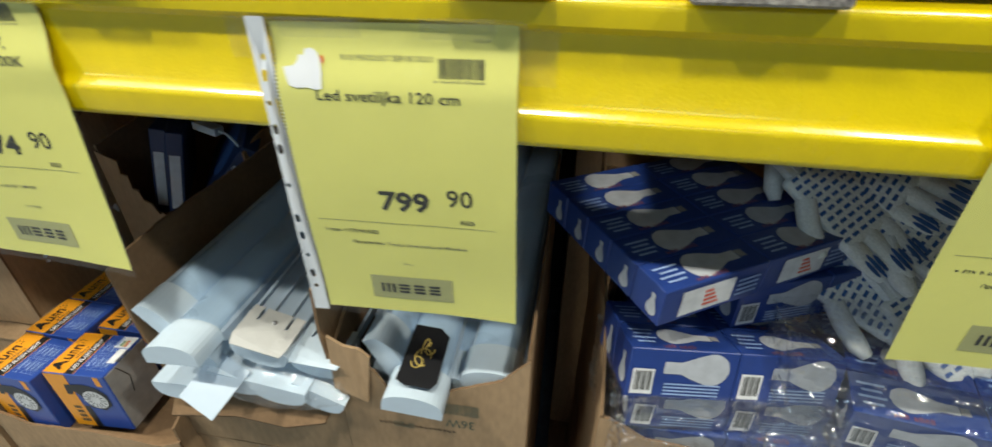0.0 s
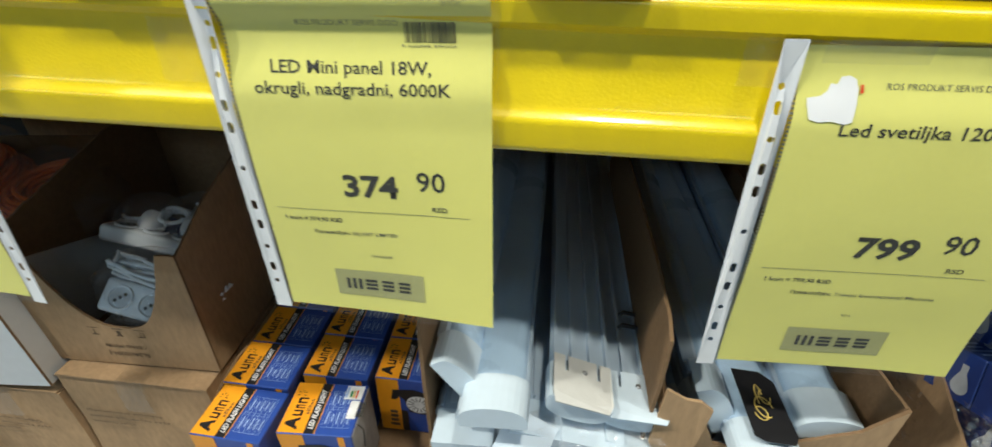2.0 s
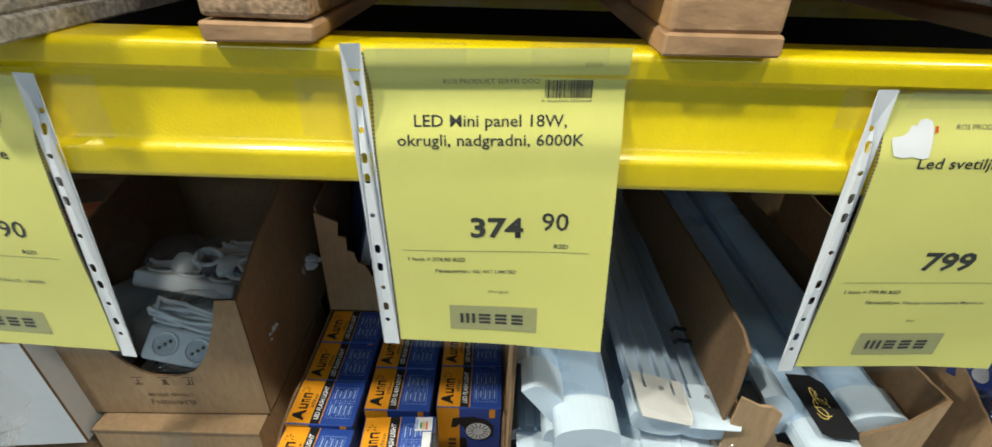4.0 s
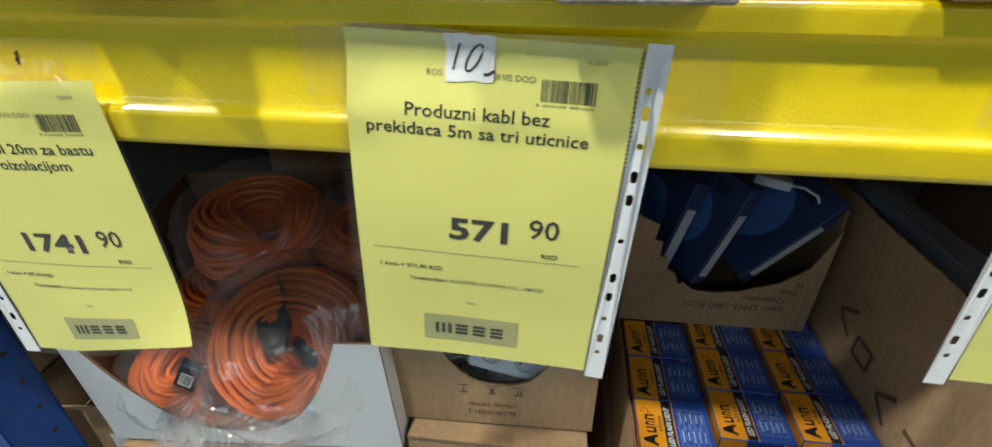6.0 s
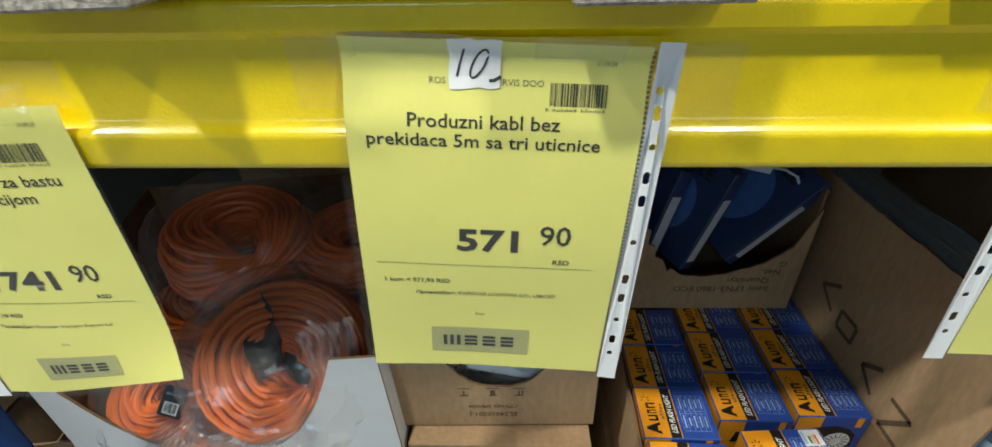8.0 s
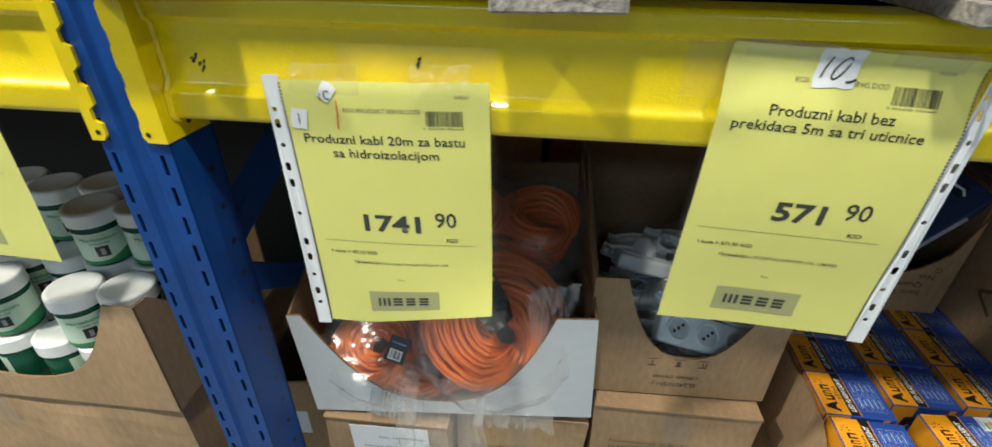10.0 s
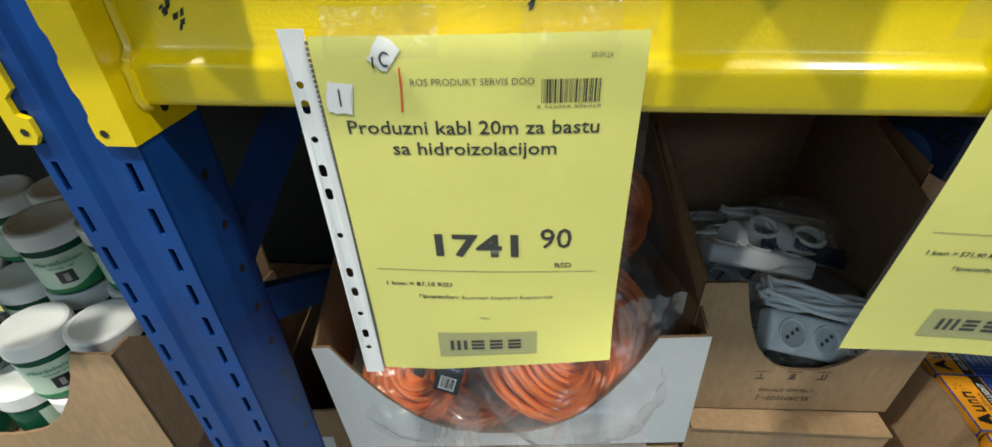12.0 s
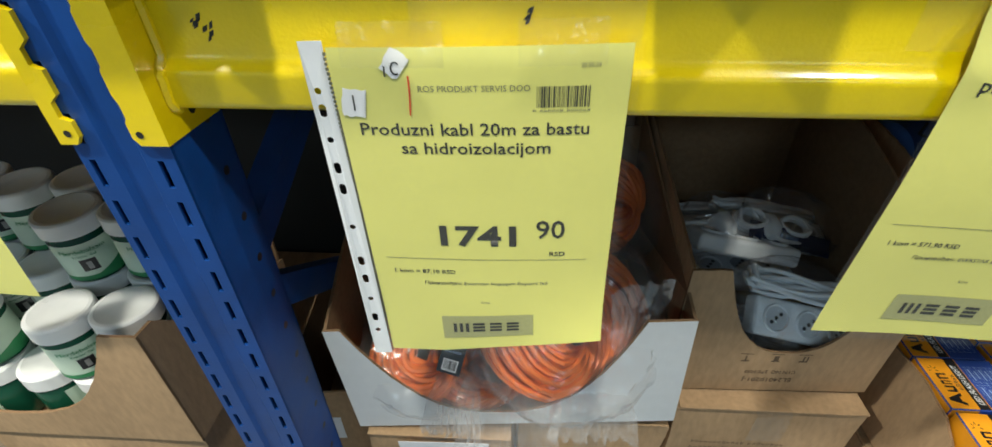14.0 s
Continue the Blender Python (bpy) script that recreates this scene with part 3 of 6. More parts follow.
def barcode_bm(w, h, seed):
    rnd = random.Random(seed)
    bm, x = bmesh.new(), 0.0
    while x < w:
        b = rnd.choice((0.0004, 0.0004, 0.0008, 0.0012))
        quad(bm, (x + b / 2, 0, -h / 2), (b / 2, 0, 0), (0, 0, h / 2))
        x += b + rnd.choice((0.0004, 0.0005, 0.0009))
    return bm


def price_sheet(x, z, lean, label, title, price, unit, maker, origin, date, strip="left", seed=0, curl=0.006, extras=None, tilt=0.0, dp=0.0, bulge=0.0, twist=0.0, hem=0.0, bow=0.0):
    """An A4 price sheet in a punched clear sleeve: local x across, z down from its top left corner."""
    s = thing("price_sign", pose(x, 0.5985, z, tilt, lean, 0), label, "price sign", "yellow price sheets on the beam")

    def bend(bm, layer):
        for v in bm.verts:
            u, d = v.co.x / SHEET_W, -v.co.z / SHEET_H
            k = max(0.0, d - 0.36)
            wave = 0.0016 * noise.noise(Vector((u * 2.2 + seed, d * 3.1, seed * 1.7)))
            wz = z + v.co.z
            t0, t1 = max(0.0, min(1.0, (wz - 1.388) / 0.045)), max(0.0, min(1.0, (1.462 - wz) / 0.022))
            back = 0.0090 * t0 * t0 * (3 - 2 * t0) * t1 * t1 * (3 - 2 * t1)
            rise = hem * max(0.0, d - 0.55) ** 2 / 0.2 * max(0.0, u - 0.25) / 0.75
            v.co.z += rise
            v.co.x *= 1 - bow * max(0.0, u)
            v.co.y -= bow * 0.08 * math.sin(math.pi * max(0.0, min(1.0, u)))
            v.co.y -= rise * 0.35 + bulge * math.sin(math.pi * max(0.0, min(1.0, d))) ** 2 + twist * k * u
            v.co.y += back - curl * k * k * (0.4 + 1.4 * (u - 0.5) ** 2) * 3 + wave * min(1.0, k * 4) - layer * 0.0004
        return bm

    def rect(u0, u1, v0, v1, nx=1, ny=1):
        bm = bmesh.new()
        g = [[bm.verts.new((u0 + (u1 - u0) * i / nx, 0, -(v0 + (v1 - v0) * j / ny))) for i in range(nx + 1)] for j in range(ny + 1)]
        for j in range(ny):
            for i in range(nx):
                bm.faces.new((g[j][i], g[j + 1][i], g[j + 1][i + 1], g[j][i + 1]))
        return bm

    def put(name, bm, mat, layer, u=0.0, v=0.0, label="", smooth=False):
        moved(bm, Matrix.Translation((u, 0, -v)))
        return part(name, bend(bm, layer), mat, s, label, smooth)

    sheet = rect(0, SHEET_W, 0, SHEET_H, 16, 60)
    sheet = bend(sheet, 0)
    part("sheet", sheet, PAPER, s, "bright yellow printed paper", True)
    # printing
    for i, (line, width, v) in enumerate(title):
        put("title_text", text_bm(line, 0.0135, 0.009, width, "CENTER"), INK, 1, 0.0975, v)
    num, cents = price or ("", "")
    if price:
        put("price_text", text_bm(num, 0.028, 0.03, 0.0162 * len(num) if len(num) > 3 else 0.0485, "RIGHT"), INK, 1, 0.1268, 0.1630 + dp)
        put("cents_text", text_bm(cents, 0.0255, 0.008, 0.0245, "LEFT"), INK, 1, 0.1435, 0.1555 + dp)
        put("currency_text", text_bm("RSD", 0.0065, 0.012, 0.0135), INK, 1, 0.1555, 0.1745 + dp)
    put("rule_line", rect(0.012, 0.188, 0.1785 + dp, 0.1790 + dp, 8, 1), INK_SOFT, 1)
    put("unit_text", text_bm(unit, 0.0062, 0.012, 0.0545) if price else word_bars((1, 3, 1, 5, 3), 0.0045, 0.0545), INK, 1, 0.0175, 0.1955)
    put("maker_text", text_bm("Произвођач:", 0.0052, 0.012, 0.0335), INK, 1, 0.0430, 0.2085)
    if maker:
        put("maker_name", text_bm(maker, 0.0052, 0.008, min(0.0825, 0.0028 * len(maker))), INK_SOFT, 1, 0.0790, 0.2085)
    put("origin_text", text_bm(origin, 0.0046, 0.0, 0.0), INK_SOFT, 1, 0.0935, 0.2320)
    put("date_text", text_bm(date, 0.0047, 0.0, 0.0135) if date else word_bars((2, 2, 2), 0.0035, 0.0135), INK_SOFT, 1, 0.1725, 0.0142)
    put("company_line", text_bm("ROS PRODUKT SERVIS DOO", 0.0062, 0.0, 0.0785), INK_SOFT, 1, 0.0595, 0.0295)
    put("barcode", barcode_bm(0.0385, 0.0150, seed), INK, 1, 0.1425, 0.0265)
    put("barcode_digits", word_bars((1, 6, 6), 0.0022, 0.042), INK_SOFT, 1, 0.1395, 0.0448)
    put("logo_patch", rect(0.0540, 0.1420, 0.2485, 0.2790, 6, 3), PATCH, 1, label="grey printed patch")
    marks = bmesh.new()
    for k in range(4):
        cx = 0.0 + k * 0.0165
        if k == 0:
            for a in (0.0012, 0.0072, 0.0132):
                quad(marks, (cx + a, 0, 0.0062), (0.0016, 0, 0), (0, 0, 0.0062))
        else:
            for hz in (0.0016, 0.0062, 0.0108):
                quad(marks, (cx + 0.0080, 0, hz), (0.0058, 0, 0), (0, 0, 0.0015))
    put("logo_shapes", marks, INK, 2, 0.0650, 0.2705, label="dark blocky logo shapes")
    # punched strip of the sleeve
    cu = bpy.data.curves.new("strip", "CURVE")
    cu.dimensions, cu.fill_mode, cu.extrude = "2D", "BOTH", 0.0002
    loops = [[(0, 0.004), (0.0165, 0.004), (0.0165, -0.303), (0, -0.303)]]
    for hv, tall in ((0.0290, 0), (0.0437, 1), (0.0667, 0), (0.0907, 1), (0.1098, 1), (0.1468, 0), (0.1838, 1), (0.2048, 1), (0.2298, 0), (0.2538, 1), (0.2708, 0)):
        r, e = (0.0028, 0.0022) if tall else (0.0025, 0.0)
        loops.append([(0.0072 + r * math.cos(a * math.tau / 14), -hv + r * math.sin(a * math.tau / 14) + (e if math.sin(a * math.tau / 14) >= 0 else -e)) for a in range(14)])
    for lp in loops:
        sp = cu.splines.new("POLY")
        sp.points.add(len(lp) - 1)
        sp.use_cyclic_u = True
        for p, (a, c) in zip(sp.points, lp):
            p.co = (a, c, 0, 1)
    ob = new("strip_curve", cu)
    me = bpy.data.meshes.new_from_object(ob.evaluated_get(bpy.context.evaluated_depsgraph_get()))
    bm = bmesh.new()
    bm.from_mesh(me)
    bpy.data.objects.remove(ob)
    bpy.data.meshes.remove(me)
    for v in bm.verts:
        v.co = Vector((v.co.x, v.co.z, v.co.y))
    u0 = -0.0185 if strip == "left" else SHEET_W + 0.002
    put("sleeve_strip", bm, STRIP, 0, u0, 0, "white punched edge of the clear sleeve")
    # seam of small notches beside the strip
    seam = bmesh.new()
    for k in range(90):
        quad(seam, (0, 0, -0.004 - k * 0.0033), (0.0011, 0, 0), (0, 0, 0.0011))
    put("weld_seam", seam, INK_SOFT, -0.5, -0.0012 if strip == "left" else SHEET_W + 0.0012, 0)
    fu0, fu1 = (-0.002, SHEET_W + 0.006) if strip == "left" else (-0.006, SHEET_W + 0.002)
    film = put("sleeve_film", rect(fu0, fu1, -0.004, 0.303, 14, 62), FILM, 5, label="clear plastic sleeve", smooth=True)
    film.visible_shadow = False
    if extras:
        extras(put, rect)
    # clear tape over the top edge, crinkled
    for tu, tw in ((0.045, 0.07), (0.16, 0.06)):
        bm = rect(tu - tw / 2, tu + tw / 2, -0.005 if z > 1.44 else -0.016, 0.012, 10, 4)
        for v in bm.verts:
            v.co.y -= 0.0012 + 0.0012 * noise.noise(v.co * 90 + Vector((seed, 0, 0)))
        tp = put("tape", bm, TAPE, 5)
        tp.visible_shadow = False
    return s


def torn(u0, u1, v0, v1, seed):
    """A scrap with a torn outline, in the plane of the sheet."""
    rnd = random.Random(seed)
    out = []
    for a, c in (((u0, v0), (u1, v0)), ((u1, v0), (u1, v1)), ((u1, v1), (u0, v1)), ((u0, v1), (u0, v0))):
        for k in range(5):
            t = k / 5
            out.append((a[0] + (c[0] - a[0]) * t + rnd.uniform(-1, 1) * 0.0011, 0, -(a[1] + (c[1] - a[1]) * t + rnd.uniform(-1, 1) * 0.0011)))
    bm = bmesh.new()
    bm.faces.new([bm.verts.new(p) for p in out])
    bmesh.ops.triangulate(bm, faces=bm.faces[:])
    for _ in range(2):
        bmesh.ops.subdivide_edges(bm, edges=bm.edges[:], cuts=1)
        bmesh.ops.triangulate(bm, faces=bm.faces[:])
    return bm


def stroke(pts, r):
    """A pen stroke in the plane of the sheet, a thin flat ribbon."""
    bm = bmesh.new()
    last = None
    for i, (u, v) in enumerate(pts):
        a, c = pts[max(i - 1, 0)], pts[min(i + 1, len(pts) - 1)]
        n = Vector((-(c[1] - a[1]), 0, -(c[0] - a[0])))
        n = n.normalized() * r if n.length else Vector((r, 0, 0))
        p = Vector((u, 0, -v))
        pair = (bm.verts.new(p - n), bm.verts.new(p + n))
        if last:
            bm.faces.new((last[0], last[1], pair[1], pair[0]))
        last = pair
    return bm


def loop_pts(cu, cv, ru, rv, d0, d1, n=16, lean=0.0):
    return [(cu + ru * math.cos(radians(d0 + (d1 - d0) * k / n)) - lean * rv * math.sin(radians(d0 + (d1 - d0) * k / n)), cv + rv * math.sin(radians(d0 + (d1 - d0) * k / n))) for k in range(n + 1)]


def ten_note(put, rect):
    put("note", torn(0.073, 0.1075, -0.001, 0.032, 3), WHITE_PAPER, 2, label="white torn note with a handwritten ten")
    put("pen_mark", stroke([(0.0895 - 0.006, 0.006), (0.0805, 0.016), (0.0785, 0.0245)], 0.0008), INK, 3)
    put("pen_mark", stroke(loop_pts(0.0935, 0.0155, 0.0042, 0.0095, -100, 275, 20, 0.45), 0.0008), INK, 3)
    put("pen_mark", stroke([(0.1005, 0.0265), (0.104, 0.0262), (0.1085, 0.0235)], 0.0011), INK, 3)


def two_scraps(put, rect):
    put("note", moved(torn(-0.008, 0.008, -0.0105, 0.0105, 5), Matrix.Rotation(radians(10), 4, "Y")), WHITE_PAPER, 2, 0.0125, 0.0375, "small torn white scrap with a pen stroke")
    put("pen_mark", stroke([(0.0130, 0.0315), (0.0125, 0.0430)], 0.0006), INK, 3)
    put("note", moved(torn(-0.007, 0.007, -0.0085, 0.0085, 8), Matrix.Rotation(radians(38), 4, "Y")), WHITE_PAPER, 2, 0.0455, 0.0100, "small torn white scrap with pen strokes")
    put("pen_mark", stroke([(0.0385, 0.0115), (0.0380, 0.0185)], 0.0006), INK, 3)
    put("pen_mark", stroke(loop_pts(0.0460, 0.0130, 0.0030, 0.0040, 320, 60, 12), 0.0006), INK, 3)
    put("pen_mark", stroke([(0.0540, 0.0180), (0.0535, 0.0310), (0.0520, 0.0465)], 0.0006), RED_INK, 3)


def torn_patch(put, rect):
    edge = [(0.007, 0.036), (0.016, 0.0345), (0.020, 0.031), (0.0215, 0.026), (0.026, 0.0265), (0.0275, 0.0215), (0.033, 0.0205), (0.038, 0.023), (0.0405, 0.029),
            (0.0415, 0.040), (0.0408, 0.052), (0.036, 0.0535), (0.027, 0.0515), (0.018, 0.0525), (0.011, 0.0505), (0.0135, 0.045), (0.008, 0.041)]
    bm = bmesh.new()
    bm.faces.new([bm.verts.new((u, 0, -v)) for u, v in edge])
    bmesh.ops.triangulate(bm, faces=bm.faces[:])
    for _ in range(2):
        bmesh.ops.subdivide_edges(bm, edges=bm.edges[:], cuts=1)
        bmesh.ops.triangulate(bm, faces=bm.faces[:])
    put("note", bm, WHITE_PAPER, 2, label="ragged torn white paper patch")
    put("pen_mark", stroke([(0.0425, 0.0265), (0.0432, 0.0320)], 0.0011), RED_INK, 3)


price_sheet(-1.301, 1.401, -1.5, "yellow price sheet in clear sleeve reading 1741 90, with torn scraps",
            (("Produzni kabl 20m za bastu", 0.168, 0.0620), ("sa hidroizolacijom", 0.112, 0.0770)), ("1741", "90"), "1 kom = 87,10 RSD", "Everstar Impoprt Export ltd", "Kina", "20.09.24", "left", 1, 0.004, two_scraps, hem=0.030, bow=0.035)
price_sheet(-0.893, 1.451, 2.6, "yellow price sheet in clear sleeve reading 571 90, with handwritten note",
            (("Produzni kabl bez", 0.107, 0.0580), ("prekidaca 5m sa tri uticnice", 0.166, 0.0720)), ("571", "90"), "1 kom = 571,90 RSD", "EVERSTAR LIGHTING CO., LIMITED", "Kina", "31.05.24", "right", 2, 0.005, ten_note, dp=-0.003, bulge=0.005)
price_sheet(-0.398, 1.472, -1.8, "yellow price sheet in clear sleeve reading 374 90 on the beam",
            (("LED Mini panel 18W,", 0.128, 0.0640), ("okrugli, nadgradni, 6000K", 0.158, 0.0795)), ("374", "90"), "1 kom = 374,90 RSD", "S&J ART LIMITED", "болгария", "25.07.24", "left", 3, 0.006, dp=0.005, bulge=0.003, twist=0.028)
price_sheet(0.031, 1.447, -1.5, "yellow price sheet in clear sleeve reading 799 90, with torn patch",
            (("Led svetiljka 120 cm", 0.126, 0.0620),), ("799", "90"), "1 kom = 799,90 RSD", "Tianjin International Machine", "Kina", "", "left", 4, 0.005, torn_patch, dp=0.003, bulge=0.005)
price_sheet(0.592, 1.468, -1.0, "yellow price sheet in a clear sleeve beside the bulb packs",
            (), None, "", "", "Kina", "", "right", 5, 0.006)
price_sheet(-1.832, 1.462, 1.0, "yellow price sheet in a clear sleeve above the jar display",
            (), None, "", "", "Kina", "", "left", 6, 0.005)

# loose tape pieces on the beam
for i, (tx, tz, tw, th) in enumerate(((-1.17, 1.418, 0.15, 0.035), (-0.905, 1.425, 0.05, 0.05), (-0.655, 1.415, 0.06, 0.055), (0.015, 1.44, 0.05, 0.05), (0.245, 1.43, 0.05, 0.05), (-0.44, 1.42, 0.04, 0.05))):
    bm = bmesh.new()
    nx, ny = 14, 8
    g = [[bm.verts.new((tw * (a / nx - 0.5), -0.001 - abs(0.0022 * noise.noise(Vector((a * 0.6, c * 0.6, i * 5)))), th * (c / ny - 0.5))) for a in range(nx + 1)] for c in range(ny + 1)]
    for c in range(ny):
        for a in range(nx):
            bm.faces.new((g[c][a], g[c][a + 1], g[c + 1][a + 1], g[c + 1][a]))
    ob = part("tape_piece", bm, TAPE)
    ob.matrix_world = pose(tx, 0.6095, tz)
    ob.visible_shadow = False
    tagged(ob, "crinkled clear adhesive tape stuck on the yellow beam", "tape", "tape on the beam")


# ---------------------------------------------------------------- jars in their display box
jar_box = display_box("jar_display_box", pose(-2.10, 0.638, 0.823), 0.485, 0.33, 0.225, "brown cardboard display box full of green jars",
                      cut_outline(0.485, 0.225, True, 0.03, 0.048, 0.052, 20, 0.0012, 4), KRAFT, right=[(0.004, 0), (0.33, 0), (0.33, 0.06), (0.16, 0.10), (0.06, 0.19), (0.03, 0.222), (0.004, 0.225)])


def jar(m, label):
    j = thing("jar", m, label, "jar", "green jars in the display box")
    r = 0.0372
    part("body", turned([(r - 0.004, 0), (r - 0.001, 0.002), (r, 0.006), (r, 0.072), (r - 0.003, 0.076), (r - 0.006, 0.078)], 40), JAR_GREEN, j, smooth=True)
    part("lid", turned([(r + 0.0005, 0.074), (r + 0.0025, 0.075), (r + 0.0025, 0.0965), (r + 0.0005, 0.099), (r - 0.004, 0.0995), (r - 0.005, 0.0988)], 48), LID, j, "white screw lid", True)
    part("label", turned([(r + 0.0004, 0.006), (r + 0.0004, 0.064)], 32, radians(-215), radians(35), False), JAR_LABEL, j, "pale green printed label", True)
    part("label_band", turned([(r + 0.0007, 0.006), (r + 0.0007, 0.013)], 32, radians(-215), radians(35), False), LABEL_GREEN, j, "green band", True)
    bm = bmesh.new()
    low = [bm.verts.new(((r + 0.0008) * math.cos(radians(a)), (r + 0.0008) * math.sin(radians(a)), 0.0125)) for a in range(-100, 36, 8)]
    high = [bm.verts.new(((r + 0.0008) * math.cos(radians(a)), (r + 0.0008) * math.sin(radians(a)), 0.0130 + 0.014 * min(1.0, max(0.0, (a + 85) / 50)))) for a in range(-100, 36, 8)]
    for k in range(len(low) - 1):
        bm.faces.new((low[k], low[k + 1], high[k + 1], high[k]))
    part("label_swoosh", bm, LABEL_GREEN, j, "rising green band", True)
    part("picture", turned([(r + 0.001, 0.021), (r + 0.001, 0.040)], 8, radians(-104), radians(-76), False), BOX_BLACK, j, "small dark picture", True)
    part("picture_spot", turned([(r + 0.0012, 0.024), (r + 0.0012, 0.036)], 5, radians(-94), radians(-85), False), BOX_GREY, j, "", True)
    for words, size, z, wd in (("Pferdebalsam", 0.0085, 0.0505, 0.052), ("Kr\u00e4uter Gel", 0.0055, 0.0440, 0.026)):
        bm = text_bm(words, size, 0.01, wd, "CENTER")
        for v in bm.verts:
            q = v.co.x / r - math.pi / 2
            v.co = Vector(((r + 0.0012) * math.cos(q), (r + 0.0012) * math.sin(q), z + v.co.z))
        part("label_text", bm, LABEL_GREEN, j)
    return j


first = jar(pose(-1.757, 0.690, 0.9355, 0, 0, 42), "green plastic jar with white lid and pale label")
rj = random.Random(3)
JARS = [(-1.677, 0.700, 0.9355), (-1.905, 0.698, 0.9355), (-1.842, 0.778, 0.9355), (-1.760, 0.773, 0.9355), (-1.680, 0.782, 0.9355), (-1.923, 0.780, 0.9355), (-1.842, 0.859, 0.9355),
        (-1.760, 0.856, 0.9355), (-1.680, 0.864, 0.9355), (-1.923, 0.862, 0.9355), (-2.005, 0.775, 0.9355), (-2.005, 0.858, 0.9355),
        (-1.756, 0.774, 1.0355), (-1.677, 0.784, 1.0355), (-1.869, 0.832, 1.0355), (-1.789, 0.849, 1.0355), (-1.948, 0.846, 1.0355)]
for gx in range(5):
    for gy in range(3):
        JARS.append((-1.664 - gx * 0.080, 0.688 + gy * 0.081, 0.8355))
for x, y, z in JARS:
    copy_thing(first, pose(x, y, z, rj.uniform(-1, 1), rj.uniform(-1, 1), rj.uniform(30, 52) if z > 0.9 else rj.uniform(150, 250)))
part("bottom_pad", box(0.01, 0.475, 0.01, 0.32, 0.0045, 0.0122), KRAFT_IN_SHADED, jar_box)

# ---------------------------------------------------------------- white box of orange cables
white_box = display_box("cable_display_box", pose(-1.406, 0.690, 0.795, 0, -3.4, 2.0), 0.470, 0.36, 0.216, "white cardboard display box holding orange cable coils",
                        cut_outline(0.470, 0.216, True, 0.022, 0.060, 0.030, 24, 0.0008, 9), WHITE_CARD,
                        left=[(0.004, 0), (0.36, 0), (0.36, 0.30), (0.1, 0.245), (0.004, 0.216)], right=[(0.004, 0), (0.36, 0), (0.36, 0.33), (0.12, 0.25), (0.004, 0.216)], back_h=0.30)


def cable_coil(m, ring, thick, turns, label, seed, bag=True):
    """A bundled cable: many loops lying round a ring, with a tie, a tag and a clear bag."""
    rnd = random.Random(seed)
    c = thing("cable_coil", m, label, "cable coil", "orange cable coils")
    n = 30
    offs = []
    for t in range(turns + 1):
        k = math.sqrt((t + 0.5) / turns)
        offs.append((thick * k * math.cos(t * 2.4), thick * 1.15 * k * math.sin(t * 2.4), rnd.uniform(-0.025, 0.025), rnd.uniform(-0.025, 0.025), rnd.uniform(0, 6)))
    pts = []
    for i in range(turns * n):
        t, f = divmod(i, n)
        w = max(0.0, f / n - 0.7) / 0.3
        dr, dz, tx, ty, ph = (p + (q - p) * w for p, q in zip(offs[t], offs[t + 1]))
        q = i * math.tau / n
        r = ring + dr + 0.0025 * math.sin(3 * q + ph)
        pts.append((r * math.cos(q), r * math.sin(q) * 0.94, dz + r * (tx * math.cos(q) + ty * math.sin(q))))
    bm = tube(pts, 0.0041, 6)
    part("cable", bm, ORANGE_CABLE, c, "orange round cable", True)
    if bag:
        bg = bmesh.new()
        bmesh.ops.create_uvsphere(bg, u_segments=72, v_segments=40, radius=1.0)
        R = ring + thick + 0.010
        for v in bg.verts:
            d = v.co.copy()
            f = 1 + 0.14 * (0.5 - abs(noise.noise(d * 2.6 + Vector((seed, 0, 0))))) + 0.10 * (0.5 - abs(noise.noise(d * 7 + Vector((0, seed, 0)))))
            sz = thick * 1.35 + 0.012
            v.co = Vector((d.x * R * f, d.y * R * f, max(-sz, min(sz, d.z * sz * 1.5 * f))))
        ob = part("clear_bag", bg, BAG, c, "crinkled clear plastic bag", True)
        ob.visible_shadow = False
    return c


ORANGE = "orange extension cable coil in a clear plastic bag"
cable_coil(pose(-1.106, 0.775, 0.955, 44, 3, 10), 0.070, 0.055, 110, ORANGE, 1)
cable_coil(pose(-1.310, 0.770, 0.880, 34, -12, 30), 0.050, 0.034, 50, ORANGE, 2)
cable_coil(pose(-1.220, 0.935, 1.052, 6, 4, 0), 0.070, 0.052, 84, ORANGE, 3)
cable_coil(pose(-1.045, 0.960, 1.035, 12, -6, 40), 0.058, 0.036, 44, ORANGE, 4)
cable_coil(pose(-1.300, 0.910, 0.930, 4, 4, 0), 0.060, 0.036, 36, ORANGE, 5, False)
cable_coil(pose(-1.150, 0.945, 0.935, 0, 0, 0), 0.068, 0.036, 36, ORANGE, 6, False)
cable_coil(pose(-1.220, 0.785, 0.835, 4, -3, 0), 0.062, 0.032, 30, ORANGE, 7, False)

